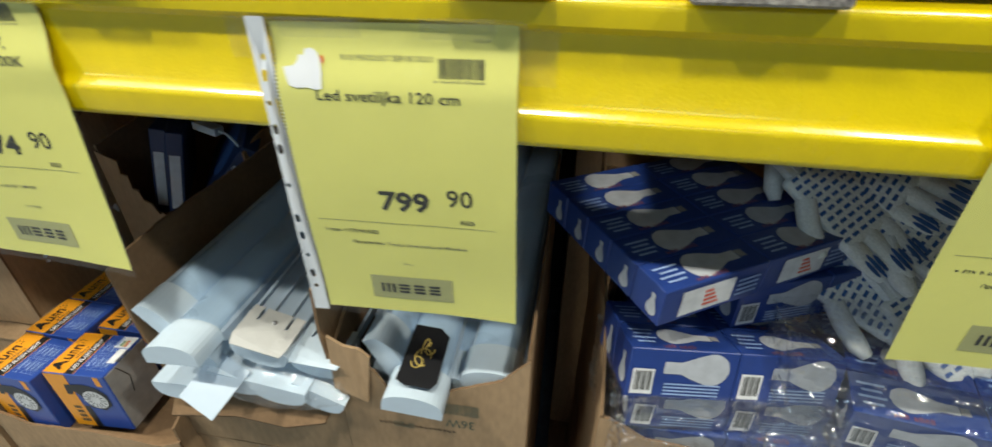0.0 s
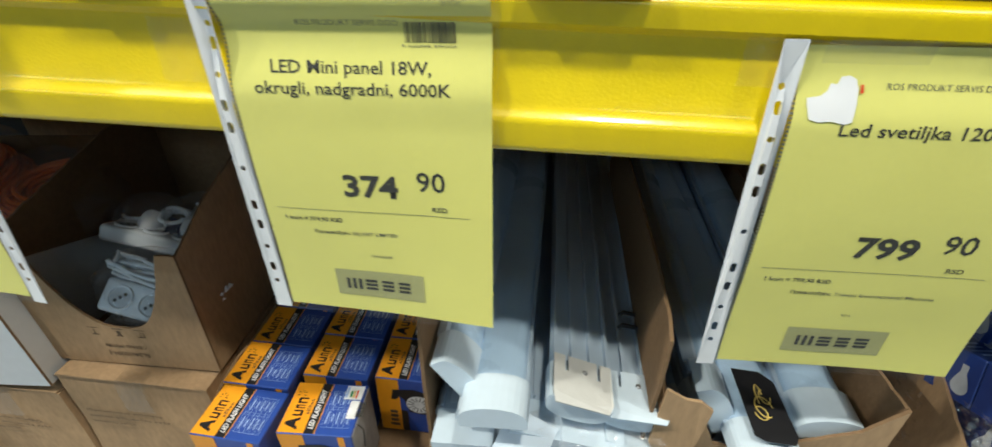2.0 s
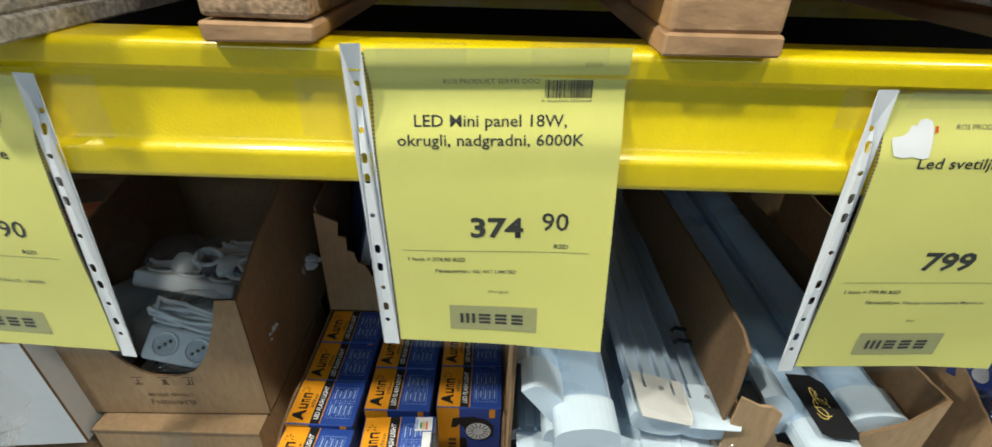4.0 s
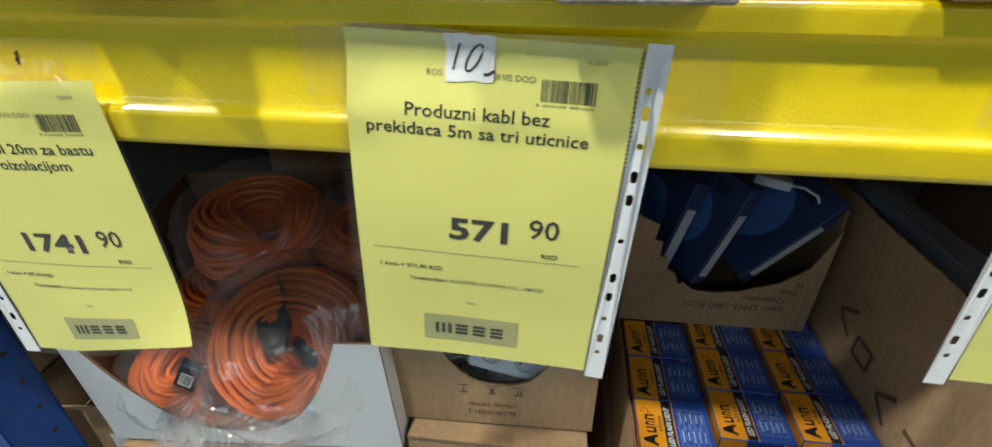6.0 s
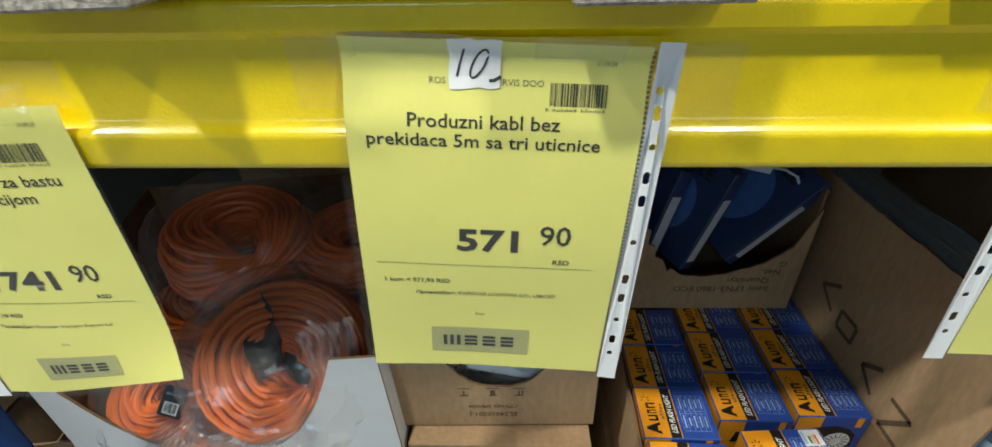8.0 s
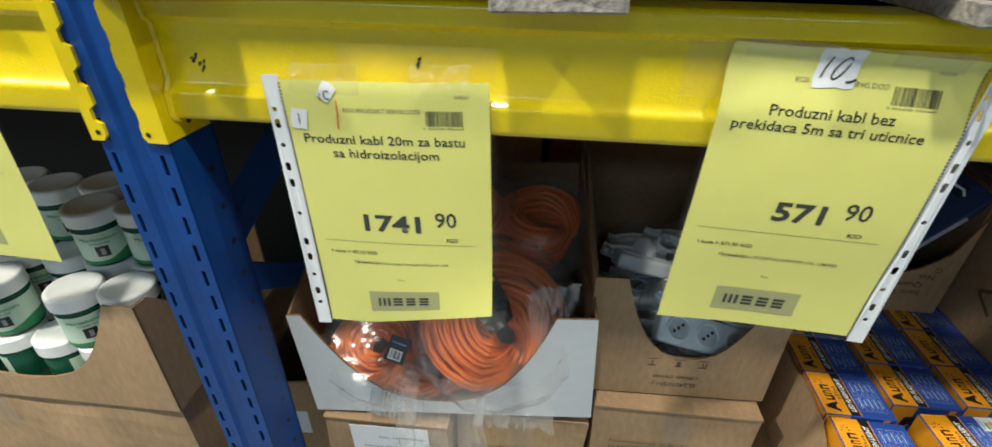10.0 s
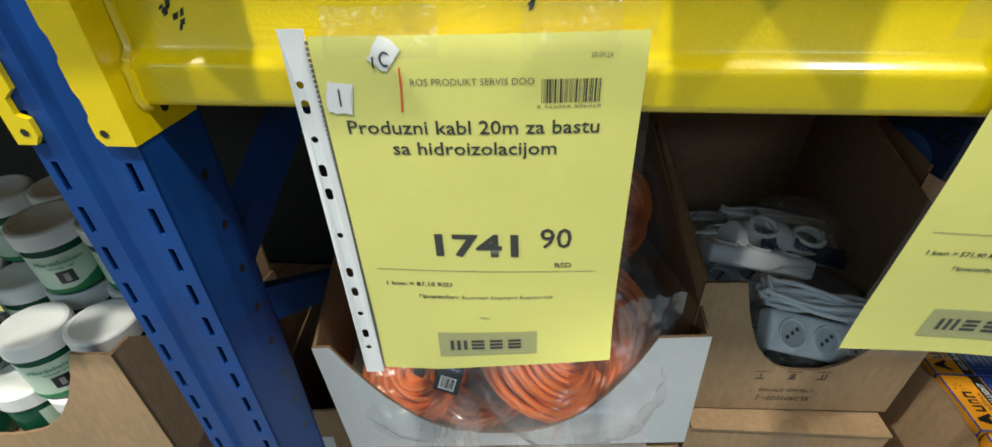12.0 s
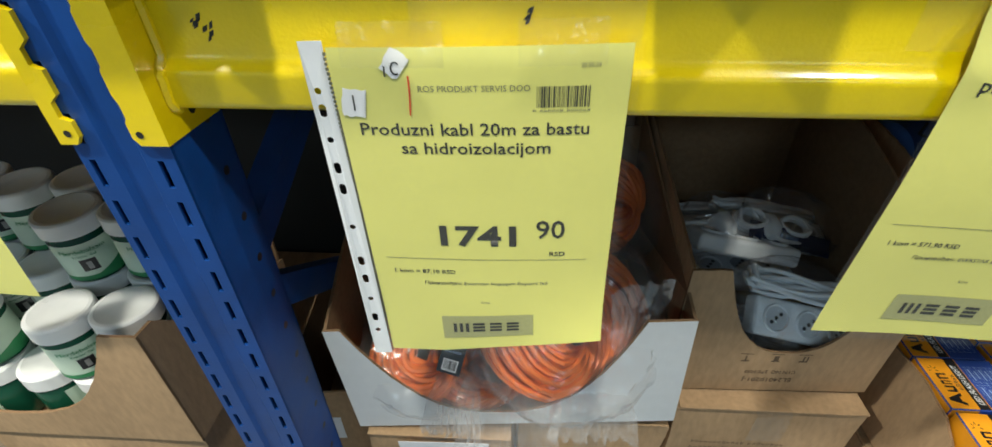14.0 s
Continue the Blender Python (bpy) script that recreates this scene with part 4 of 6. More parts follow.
# loose bag ends drawn out over the rim
def bag_end(m, w, run, seed, label):
    """A gathered sheet of film: out over the rim, then hanging, with long folds that fan out from the gathering."""
    bm = bmesh.new()
    nx, ny = 90, 60
    g = []
    for c in range(ny + 1):
        v = c / ny
        row = []
        # path of the drape in y, z
        s = v * sum(run)
        if s < run[0]:
            y0, z0 = run[0] - s, 0.012 * math.sin(s / run[0] * math.pi)
        else:
            y0, z0 = -0.010 * min(1, (s - run[0]) / 0.03), -(s - run[0])
        for a in range(nx + 1):
            u = a / nx - 0.5
            spread = 0.72 + 0.28 * v + 0.10 * noise.noise(Vector((v * 4, seed, 0)))
            f1 = 1 - abs(noise.noise(Vector((u * 9 + 0.6 * v, v * 1.1, seed * 7.0))))
            f2 = 1 - abs(noise.noise(Vector((u * 24 - v * 1.5, v * 2.4, seed * 3.0 + 9))))
            f3 = noise.noise(Vector((u * 5, v * 7, seed * 2.0)))
            fold = 0.015 * f1 ** 3 + 0.006 * f2 ** 4 + 0.004 * f3
            hem = 1 + 0.22 * v * noise.noise(Vector((u * 5, 3, seed))) + 0.06 * v * noise.noise(Vector((u * 22, 1, seed)))
            row.append(bm.verts.new((u * w * spread, y0 - fold * (0.4 + v), z0 * hem + fold * 0.5)))
        g.append(row)
    for c in range(ny):
        for a in range(nx):
            bm.faces.new((g[c][a], g[c][a + 1], g[c + 1][a + 1], g[c + 1][a]))
    ob = part("plastic_bag_end", bm, BAG_END, smooth=True)
    ob.matrix_world = m
    ob.visible_shadow = False
    tagged(ob, label, "plastic bag", "bag ends")


bag_end(pose(-1.065, 0.684, 0.872, 0, 6, 6), 0.13, (0.065, 0.035), 1, "clear plastic bag end drawn over the white box rim")
bag_end(pose(-1.180, 0.680, 0.866, 0, -4, -8), 0.17, (0.110, 0.105), 2, "long crumpled clear bag end hanging over the white box")
bag_end(pose(-1.255, 0.684, 0.872, 0, -8, -14), 0.09, (0.070, 0.040), 3, "short clear plastic bag end over the white box")

# stiff fin of film standing up beside the front coil
bm = bmesh.new()
low_l, low_r, top_l, top_r = Vector((-1.030, 0.735, 0.870)), Vector((-0.995, 0.745, 0.900)), Vector((-1.060, 0.735, 1.062)), Vector((-0.982, 0.745, 1.080))
rows = []
for c in range(41):
    v = c / 40
    row = []
    for a in range(31):
        u = a / 30
        p = (low_l * (1 - u) + low_r * u) * (1 - v) + (top_l * (1 - u) + top_r * u) * v
        crease = (1 - abs(noise.noise(Vector((u * 4 - v * 2.2, v * 1.2, 5))))) ** 4 * 0.016 + 0.006 * noise.noise(Vector((u * 7, v * 6, 2)))
        row.append(bm.verts.new(p + Vector((0.25 * crease, -crease, 0.010 * v * noise.noise(Vector((u * 5, 1, 7)))))))
    rows.append(row)
for r0, r1 in zip(rows, rows[1:]):
    for a in range(30):
        bm.faces.new((r0[a], r0[a + 1], r1[a + 1], r1[a]))
ob = part("plastic_bag_end", bm, BAG_END, smooth=True)
ob.visible_shadow = False
tagged(ob, "stiff clear plastic bag end standing beside the orange coil", "plastic bag", "bag ends")


def hang_tag(m, w, h, label):
    t = thing("hang_tag", m, label, "tag", "dark cable tags")
    part("card", box(-w / 2, w / 2, -0.0008, 0.0008, -h / 2, h / 2), BOX_BLACK, t)
    bm = barcode_bm(w * 0.5, h * 0.3, 5)
    part("barcode_field", box(-w * 0.32, w * 0.32, -0.0014, -0.0009, -h * 0.42, -h * 0.02), PRINT_WHITE, t)
    part("barcode", moved(bm, Matrix.Translation((-w * 0.25, -0.0018, -h * 0.06))), INK, t)
    part("print", moved(word_bars((5, 7), h * 0.09, w * 0.7), Matrix.Translation((-w * 0.35, -0.0012, h * 0.2))), PRINT_PALE, t)
    return t


foil = thing("hang_tag", Matrix.Translation((-1.118, 0.762, 1.022)), "crumpled dark foil tag on the orange cable", "tag", "dark cable tags")
bm = bmesh.new()
along, across = Vector((0.062, -0.098, -0.036)), Vector((0.020, 0.006, 0.017))
grid = []
for a in range(13):
    row = []
    for c in range(7):
        u, v = a / 12 - 0.5, c / 6 * 2 - 1
        taper = 0.75 + 0.35 * math.cos(u * 2.6)
        lift = 0.009 * noise.noise(Vector((u * 5, v * 1.6, 3))) + 0.004 * noise.noise(Vector((u * 14, v * 5, 8))) + 0.012 * v * v
        row.append(bm.verts.new(along * u + across * v * taper + Vector((-0.3, -0.6, 0.7)) * lift))
    grid.append(row)
for a in range(12):
    for c in range(6):
        bm.faces.new((grid[a][c], grid[a + 1][c], grid[a + 1][c + 1], grid[a][c + 1]))
part("card", bm, BOX_BLACK, foil, "dark glossy printed foil").modifiers.new("thickness", "SOLIDIFY").thickness = 0.0008
hang_tag(pose(-1.262, 0.722, 0.925, -42, 12, -8), 0.034, 0.042, "small dark barcode tag on the orange cable")

# white address label on the carton below
nook = display_box("open_carton", pose(-1.600, 0.790, 0.470, 0, 0, 4), 0.165, 0.34, 0.24, "open brown carton with raised flaps behind the blue upright",
                   [(0, 0), (0.165, 0), (0.165, 0.24), (0, 0.24)], KRAFT, category="carton")
part("raised_flap", slab([(0.008, -0.001, 0.241), (0.155, -0.001, 0.241), (0.150, -0.030, 0.30), (0.015, -0.034, 0.296)], (0, -0.004, 0)), KRAFT, nook, "raised flap")
part("sticker", box(0.03, 0.10, -0.0012, -0.0004, 0.10, 0.17), WHITE_PAPER, nook, "white sticker")
closed_carton(-1.610, -1.415, 0.795, 1.10, 0.122, 0.4685, "brown carton low behind the upright", STOCK, False, 33)
lab = thing("carton_label", pose(-1.346, 0.6745, 0.784, 0, -2, 0), "white paper label stuck on a brown carton", "label")
part("paper", box(0, 0.137, 0, 0.0008, -0.11, 0), WHITE_PAPER, lab)
part("print", moved(word_bars((3, 5, 4), 0.006, 0.08), Matrix.Translation((0.05, -0.0005, -0.030))), INK_SOFT, lab)
part("print", moved(word_bars((6, 7, 3), 0.005, 0.10), Matrix.Translation((0.02, -0.0005, -0.055))), INK_SOFT, lab)

# ---------------------------------------------------------------- box of white power strips
strip_box = display_box("power_strip_box", pose(-0.955, 0.745, 0.8475, 0, -0.5, 1.0), 0.300, 0.40, 0.238, "brown cardboard box of white power strips in bags",
                        cut_outline(0.300, 0.238, True, 0.048, 0.030, 0.085, 16, 0.001, 12), KRAFT,
                        right=[(0.004, 0), (0.40, 0), (0.40, 0.36), (0.09, 0.275), (0.004, 0.235)], left=[(0.004, 0), (0.40, 0), (0.40, 0.33), (0.004, 0.24)], back_h=0.36)
for body, size, u, v, wd in (("EL24010201-J", 0.013, 0.150, 0.030, 0.070), ("CTN NO. 279/1050", 0.010, 0.150, 0.047, 0.072)):
    bm = text_bm(body, size, 0.012, wd, "CENTER")
    moved(bm, Matrix.Rotation(math.pi, 4, "Y"))
    part("print", moved(bm, Matrix.Translation((u, -0.0006, v))), PRINT_BROWN, strip_box)
icons = bmesh.new()
for k, ix in enumerate((0.108, 0.150, 0.188)):
    quad(icons, (ix, 0, 0.068), (0.006, 0, 0), (0, 0, 0.0012))
    quad(icons, (ix, 0, 0.074), (0.0035 if k == 1 else 0.001, 0, 0), (0, 0, 0.005))
    if k == 2:
        quad(icons, (ix + 0.005, 0, 0.074), (0.001, 0, 0), (0, 0, 0.005))
    quad(icons, (ix, 0, 0.083), (0.009, 0, 0), (0, 0, 0.0008))
part("print", moved(icons, Matrix.Translation((0, -0.0006, 0))), PRINT_BROWN, strip_box)


def power_strip(m, label, sockets=3, cable=True):
    """A flat three-way socket block with its white cable bundled beside it."""
    s = thing("power_strip", m, label, "power strip", "white power strips")
    part("body", box(0, 0.165, 0, 0.055, 0, 0.030, 0.007, 3), STRIP_WHITE, s, smooth=False)
    for k in range(sockets):
        cx = 0.032 + k * 0.050
        spot = Matrix.Translation((cx, 0.0275, 0))
        part("socket", moved(turned([(0.0205, 0.0295), (0.0195, 0.0335), (0.0180, 0.0335), (0.0165, 0.0306)], 28), spot), STRIP_WHITE, s, "", True)
        # flat disc, its grey stands in for shade in the socket's recess
        well = bmesh.new()
        bmesh.ops.create_circle(well, cap_ends=True, radius=0.0170, segments=24, matrix=spot @ Matrix.Translation((0, 0, 0.0307)))
        part("socket_well", well, SOCKET_SHADE, s, "flat socket face, grey for the shade of a recess")
        pin = bmesh.new()
        for d in (-0.009, 0.0, 0.009):
            bmesh.ops.create_circle(pin, cap_ends=True, radius=0.0030, segments=10, matrix=Matrix.Translation((cx + d * 0.7, 0.0275 + d * 0.7, 0.0312)))
        part("pin_holes", pin, BOX_BLACK, s)
    if cable:
        rnd = random.Random(4)
        pts = []
        for t in range(10):
            dy, dz = 0.0085 * (t % 4), 0.0085 * (t // 4)
            run = [(0.004 + rnd.uniform(-0.006, 0.006) + 0.16 * k / 10, 0.064 + dy + 0.005 * math.sin(k * 0.6 + t), 0.010 + dz + 0.012 * math.sin(math.pi * k / 10)) for k in range(11)]
            pts += run if t % 2 == 0 else run[::-1]
            x, y, z = pts[-1]
            out = 0.014 if t % 2 == 0 else -0.014
            pts += [(x + out * 0.8, y + 0.002, z + 0.001), (x + out, y + 0.0045, z + 0.002)]
        bm = tube(pts, 0.0037, 8)
        part("cable", bm, STRIP_WHITE, s, "bundled white cable", True)
    return s


WS = "white three-way power strip with bundled cable"
strips = [power_strip(pose(-0.850, 0.782, 0.938, 45, 14, 0), WS)]
for m in (pose(-0.905, 0.868, 1.014, -24, 12.5, 2), pose(-0.90, 0.80, 0.8525, 0, 0, 0), pose(-0.90, 0.95, 0.8525, 0, 0, 0), pose(-0.88, 0.90, 0.905, 0, 0, 4), pose(-0.87, 1.00, 0.915, 4, 8, 12), pose(-0.83, 0.96, 0.955, 8, 4, -6)):
    strips.append(copy_thing(strips[0], m))


def plug(m, label, loops):
    pl = thing("plug", m, label, "plug", "white plugs")
    part("body", moved(turned([(0.012, 0), (0.019, 0.006), (0.019, 0.026), (0.012, 0.040), (0.006, 0.048)], 24), pose(0, 0, 0, 60, 0, 0)), STRIP_WHITE, pl, smooth=True)
    pts = []
    for k in range(loops * 16):
        q = k * math.tau / 16
        pts.append((0.042 + 0.022 * math.cos(q) + 0.002 * math.sin(k), -0.008 + 0.017 * math.sin(q), 0.004 + 0.0042 * k / 8))
    part("cable", tube([(0.0, -0.036, 0.020), (0.02, -0.04, 0.016), (0.05, -0.034, 0.008)] + pts, 0.0037, 8), STRIP_WHITE, pl, "white looped cable", True)
    return pl


plug(pose(-0.852, 0.950, 1.015, 30, 5, 10), "white mains plug with looped cable in a bag", 3)
plug(pose(-0.772, 0.960, 1.005, 24, 8, -6), "white plug and looped cable beside a dark band", 2)
for i, (m, sx, sy, sz) in enumerate(((pose(-0.775, 0.815, 0.965, 42, 12, 0), 0.092, 0.062, 0.030), (pose(-0.735, 0.95, 1.015, 20, 16, 5), 0.080, 0.055, 0.034), (pose(-0.855, 0.94, 1.015, 20, 4, 5), 0.055, 0.050, 0.040))):
    bg = bmesh.new()
    bmesh.ops.create_uvsphere(bg, u_segments=56, v_segments=30, radius=1.0)
    for v in bg.verts:
        d = v.co.copy()
        f = 1 + 0.2 * (0.5 - abs(noise.noise(d * 3 + Vector((i * 9, 2, 0))))) + 0.12 * (0.5 - abs(noise.noise(d * 8)))
        v.co = Vector((d.x * sx * f, d.y * sy * f, d.z * sz * f))
    ob = part("plastic_bag", bg, STRIP_BAG, smooth=True)
    ob.matrix_world = m
    ob.visible_shadow = False
    tagged(ob, "crinkled clear plastic bag round a white power strip", "plastic bag", "clear bags")
wl = thing("wrap_label", pose(-0.745, 0.922, 1.000, -50, 15, -2), "dark blue printed band round a white cable", "label")
part("band", box(-0.068, 0.068, -0.001, 0.001, -0.015, 0.015), BOX_NAVY_DARK, wl)
bm = moved(text_bm("MAX 3000W", 0.009, 0.0008, 0.055, "CENTER"), Matrix.Rotation(math.pi, 4, "Y"))
part("print", moved(bm, Matrix.Translation((-0.015, -0.0016, 0.004))), PRINT_PALE, wl)

# ---------------------------------------------------------------- tray of flashlight boxes
tray = display_box("flashlight_tray", pose(-0.606, 0.592, 0.739), 0.338, 0.365, 0.160, "brown cardboard tray packed with flashlight boxes",
                   [(0, 0), (0.338, 0), (0.338, 0.080), (0.30, 0.062), (0.18, 0.068), (0.06, 0.058), (0, 0.085)], KRAFT,
                   left=[(0.004, 0), (0.365, 0), (0.365, 0.165), (0.2, 0.160), (0.15, 0.166), (0.09, 0.158), (0.004, 0.10)],
                   right=[(0.004, 0), (0.365, 0), (0.365, 0.165), (0.1, 0.155), (0.004, 0.11)])


def flashlight_box(m, label, lamp_front=True):
    """A printed box, orange and blue, 10 cm wide: local origin at its front left bottom corner."""
    W, D, H = 0.102, 0.084, 0.124
    b = thing("flashlight_box", m, label, "box", "orange and blue flashlight boxes")
    part("body", box(0, W, 0, D, 0, H, 0.0012, 1), BOX_BLUE, b)
    e = 0.0004

    def top(name, u0, u1, v0, v1, mat, k=1):
        bm = bmesh.new()
        quad(bm, ((u0 + u1) / 2, (v0 + v1) / 2, H + e * k), ((u1 - u0) / 2, 0, 0), (0, (v1 - v0) / 2, 0))
        return part(name, bm, mat, b)

    def front(name, u0, u1, v0, v1, mat, k=1):
        bm = bmesh.new()
        quad(bm, ((u0 + u1) / 2, -e * k, (v0 + v1) / 2), ((u1 - u0) / 2, 0, 0), (0, 0, (v1 - v0) / 2))
        return part(name, bm, mat, b)

    top("orange_field", 0.0012, 0.037, 0.0012, D - 0.0012, BOX_ORANGE)
    top("black_stripe", 0.037, 0.051, 0.0012, D - 0.0012, BOX_BLACK)
    top("orange_line", 0.051, 0.0522, 0.0012, D - 0.0012, BOX_ORANGE)
    bm = bmesh.new()
    quad(bm, (-e, D / 2, H / 2), (0, D / 2 - 0.0012, 0), (0, 0, H / 2 - 0.0012))
    part("orange_side", bm, BOX_ORANGE, b)
    front("orange_front", 0.0012, 0.036, 0.0012, H - 0.0012, BOX_ORANGE)
    front("black_stripe", 0.036, 0.047, 0.0012, 0.052, BOX_BLACK)
    front("orange_tab", 0.083, 0.092, H - 0.022, H - 0.002, BOX_ORANGE)
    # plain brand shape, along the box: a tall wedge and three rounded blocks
    bm = bmesh.new()
    zt = H + e * 2
    for outline in ([(0.0065, 0.0135), (0.0065, 0.0175), (0.0255, 0.0250), (0.0255, 0.0205), (0.0212, 0.0188), (0.0212, 0.0122), (0.0255, 0.0105), (0.0255, 0.0060)],):
        bm.faces.new([bm.verts.new((u, v, zt)) for u, v in outline])
    for v0, wid in ((0.027, 0.0095), (0.039, 0.0060), (0.0475, 0.0095)):
        for q in (-1, 1):
            quad(bm, (0.0185, v0 + wid / 2 + q * wid * 0.36, zt), (0.0065, 0, 0), (0, wid * 0.14, 0))
        quad(bm, (0.0235 if v0 < 0.03 else 0.0135, v0 + wid / 2, zt), (0.0018, 0, 0), (0, wid * 0.34, 0))
    for k in range(5):
        a = radians(-20 + k * 55)
        quad(bm, (0.0125 + 0.0050 * math.cos(a), 0.063 + 0.0050 * math.sin(a), zt), (0.0018 * math.cos(a), 0.0018 * math.sin(a), 0), (-0.0006 * math.sin(a), 0.0006 * math.cos(a), 0))
    part("brand_shape", bm, BOX_BLACK, b, "black brand shape")
    bm = bmesh.new()
    for k in range(4):
        quad(bm, (0.024, -e * 2, 0.016 + k * 0.0105), (0.0075 - 0.0015 * (k > 0), 0, 0), (0, 0, 0.0032))
    part("brand_shape", bm, PRINT_BROWN, b, "brown brand shape on the front")
    part("print", moved(word_bars((5,), 0.006, 0.026), Matrix.Translation((0.0345, 0.030, zt)) @ Matrix.Rotation(radians(90), 4, "Z") @ Matrix.Rotation(radians(-90), 4, "X")), PRINT_BROWN, b)
    bm = text_bm("LED FLASH LIGHT", 0.010, 0.03, 0.064, "LEFT", 0.25)
    part("print", moved(bm, Matrix.Translation((0.0470, 0.008, H + e * 2)) @ Matrix.Rotation(radians(90), 4, "Z") @ Matrix.Rotation(radians(-90), 4, "X")), PRINT_WHITE, b, "white slanted lettering")
    # table of fine print
    bm = bmesh.new()
    for k in range(6):
        quad(bm, (0.0575 + k * 0.0073, 0.041, H + e), (0.0002, 0, 0), (0, 0.029, 0))
    for v in (0.012, 0.040, 0.044, 0.070):
        quad(bm, (0.0758, v, H + e), (0.0183, 0, 0), (0, 0.0002, 0))
    rr = random.Random(2)
    for k in range(5):
        for q in range(2):
            ln = rr.uniform(0.006, 0.010)
            quad(bm, (0.0612 + k * 0.0073, 0.027 + q * 0.030, H + e), (0.0009, 0, 0), (0, ln, 0))
    part("fine_print", bm, PRINT_PALE, b)
    if lamp_front:
        bm = bmesh.new()
        bmesh.ops.create_circle(bm, cap_ends=True, radius=0.020, segments=28, matrix=Matrix.Translation((0.066, -e * 3, 0.070)) @ Matrix.Rotation(math.pi / 2, 4, "X"))
        part("lamp_picture", bm, PRINT_WHITE, b)
        bm = bmesh.new()
        for k in range(14):
            a = k * math.tau / 14
            quad(bm, (0.066 + 0.013 * math.cos(a), -e * 4, 0.070 + 0.013 * math.sin(a)), (0.005 * math.cos(a), 0, 0.005 * math.sin(a)), (-0.0007 * math.sin(a), 0, 0.0007 * math.cos(a)))
        part("lamp_rays", bm, BOX_BLACK, b)
        bm = bmesh.new()
        add_slab(bm, [(0.022, -e * 2, 0.078), (0.026, -e * 2, 0.100), (0.058, -e * 2, 0.104), (0.078, -e * 2, 0.098), (0.090, -e * 2, 0.084), (0.09, -e * 2, 0.060), (0.074, -e * 2, 0.046), (0.05, -e * 2, 0.05), (0.043, -e * 2, 0.078), (0.036, -e * 2, 0.086), (0.030, -e * 2, 0.078)], (0, 0.0002, 0))
        part("handle_picture", bm, BOX_BLACK, b)
    return b


FB = "orange and blue printed flashlight box standing in the tray"
fb = flashlight_box(pose(-0.597, 0.602, 0.7815, 0, 0, -2), FB)
rb = random.Random(8)
for col, start, rows in ((0, 0.602, 4), (1, 0.718, 3), (2, 0.726, 3)):
    for row in range(rows):
        if (col, row) != (0, 0):
            copy_thing(fb, pose(-0.598 + col * 0.111 + rb.uniform(-0.001, 0.001), start + row * 0.0862, 0.7815 + rb.uniform(0, 0.002), 0, 0, rb.uniform(-0.8, 0.8)))
lifted = copy_thing(fb, pose(-0.468, 0.606, 0.800, 0, -1.5, 2.5))
tagged(lifted, "orange and blue flashlight box lifted out, its end torn open")
part("bare_end", box(0.1022, 0.1032, 0.002, 0.082, 0.002, 0.122), BOX_GREY, lifted, "grey bare board end")
part("end_crease", tube([(0.1036, 0.022, 0.121), (0.1036, 0.036, 0.090), (0.1036, 0.030, 0.060)], 0.0007, 5), BOX_BLACK, lifted, "dark crease")
part("bottom_pad", box(0.01, 0.328, 0.01, 0.352, 0.005, 0.0415), KRAFT_IN_SHADED, tray)
# energy sticker, stuck on the lifted box
es = part("energy_sticker", box(0.074, 0.099, 0.058, 0.081, 0.1244, 0.1248), PRINT_WHITE, lifted, "white energy label sticker")
for k, (u, mat) in enumerate(((0.0765, PRINT_PALE), (0.083, LABEL_GREEN), (0.087, GOLD), (0.091, PRINT_RED))):
    bm = bmesh.new()
    quad(bm, (u, 0.0665 if k else 0.0695, 0.1252), (0.0014 if k else 0.0018, 0, 0), (0, 0.0045 + 0.0008 * k if k else 0.009, 0))
    part("bar", bm, mat, es)
bars = moved(barcode_bm(0.024, 0.010, 12), Matrix.Translation((0.098, 0.030, 0.1252)) @ Matrix.Rotation(radians(90), 4, "Z") @ Matrix.Rotation(radians(-90), 4, "X"))
part("barcode_field", box(0.086, 0.099, 0.027, 0.056, 0.1243, 0.1246), PRINT_WHITE, lifted)
part("barcode", bars, INK, lifted)

# ---------------------------------------------------------------- torn carton of lamp packs
lpn_front = [(0, 0), (0.310, 0), (0.310, 0.205), (0.285, 0.130), (0.250, 0.100), (0.19, 0.076), (0.145, 0.070), (0.112, 0.074), (0.095, 0.088), (0.088, 0.082), (0.078, 0.106), (0.064, 0.112), (0.060, 0.134), (0.049, 0.138), (0.050, 0.165), (0.036, 0.168), (0.040, 0.196), (0.0, 0.215)]
lpn = display_box("lamp_pack_carton", pose(-0.605, 0.947, 0.907, 0, 0, 0.5), 0.310, 0.33, 0.22, "torn brown carton holding blue lamp packs", lpn_front, KRAFT,
                  right=[(0.004, 0), (0.33, 0), (0.33, 0.26), (0.06, 0.248), (0.004, 0.235)], left=[(0.004, 0), (0.33, 0), (0.33, 0.26), (0.004, 0.225)], back_h=0.27)
for body, size, u, v, wd in (("Item: LPN3-1860 ECO", 0.017, 0.185, 0.050, 0.160), ("Quantity:", 0.016, 0.228, 0.068, 0.070), ("Net.", 0.016, 0.262, 0.086, 0.030), ("G.", 0.016, 0.276, 0.103, 0.015)):
    bm = text_bm(body, size, 0.012, wd, "CENTER")
    moved(bm, Matrix.Rotation(math.pi, 4, "Y"))
    part("print", moved(bm, Matrix.Translation((u, -0.0006, v))), PRINT_BROWN, lpn)
closed_carton(-0.605, -0.275, 0.975, 1.31, 0.742, 0.899, "brown carton under the torn lamp carton", STOCK, False, 77)


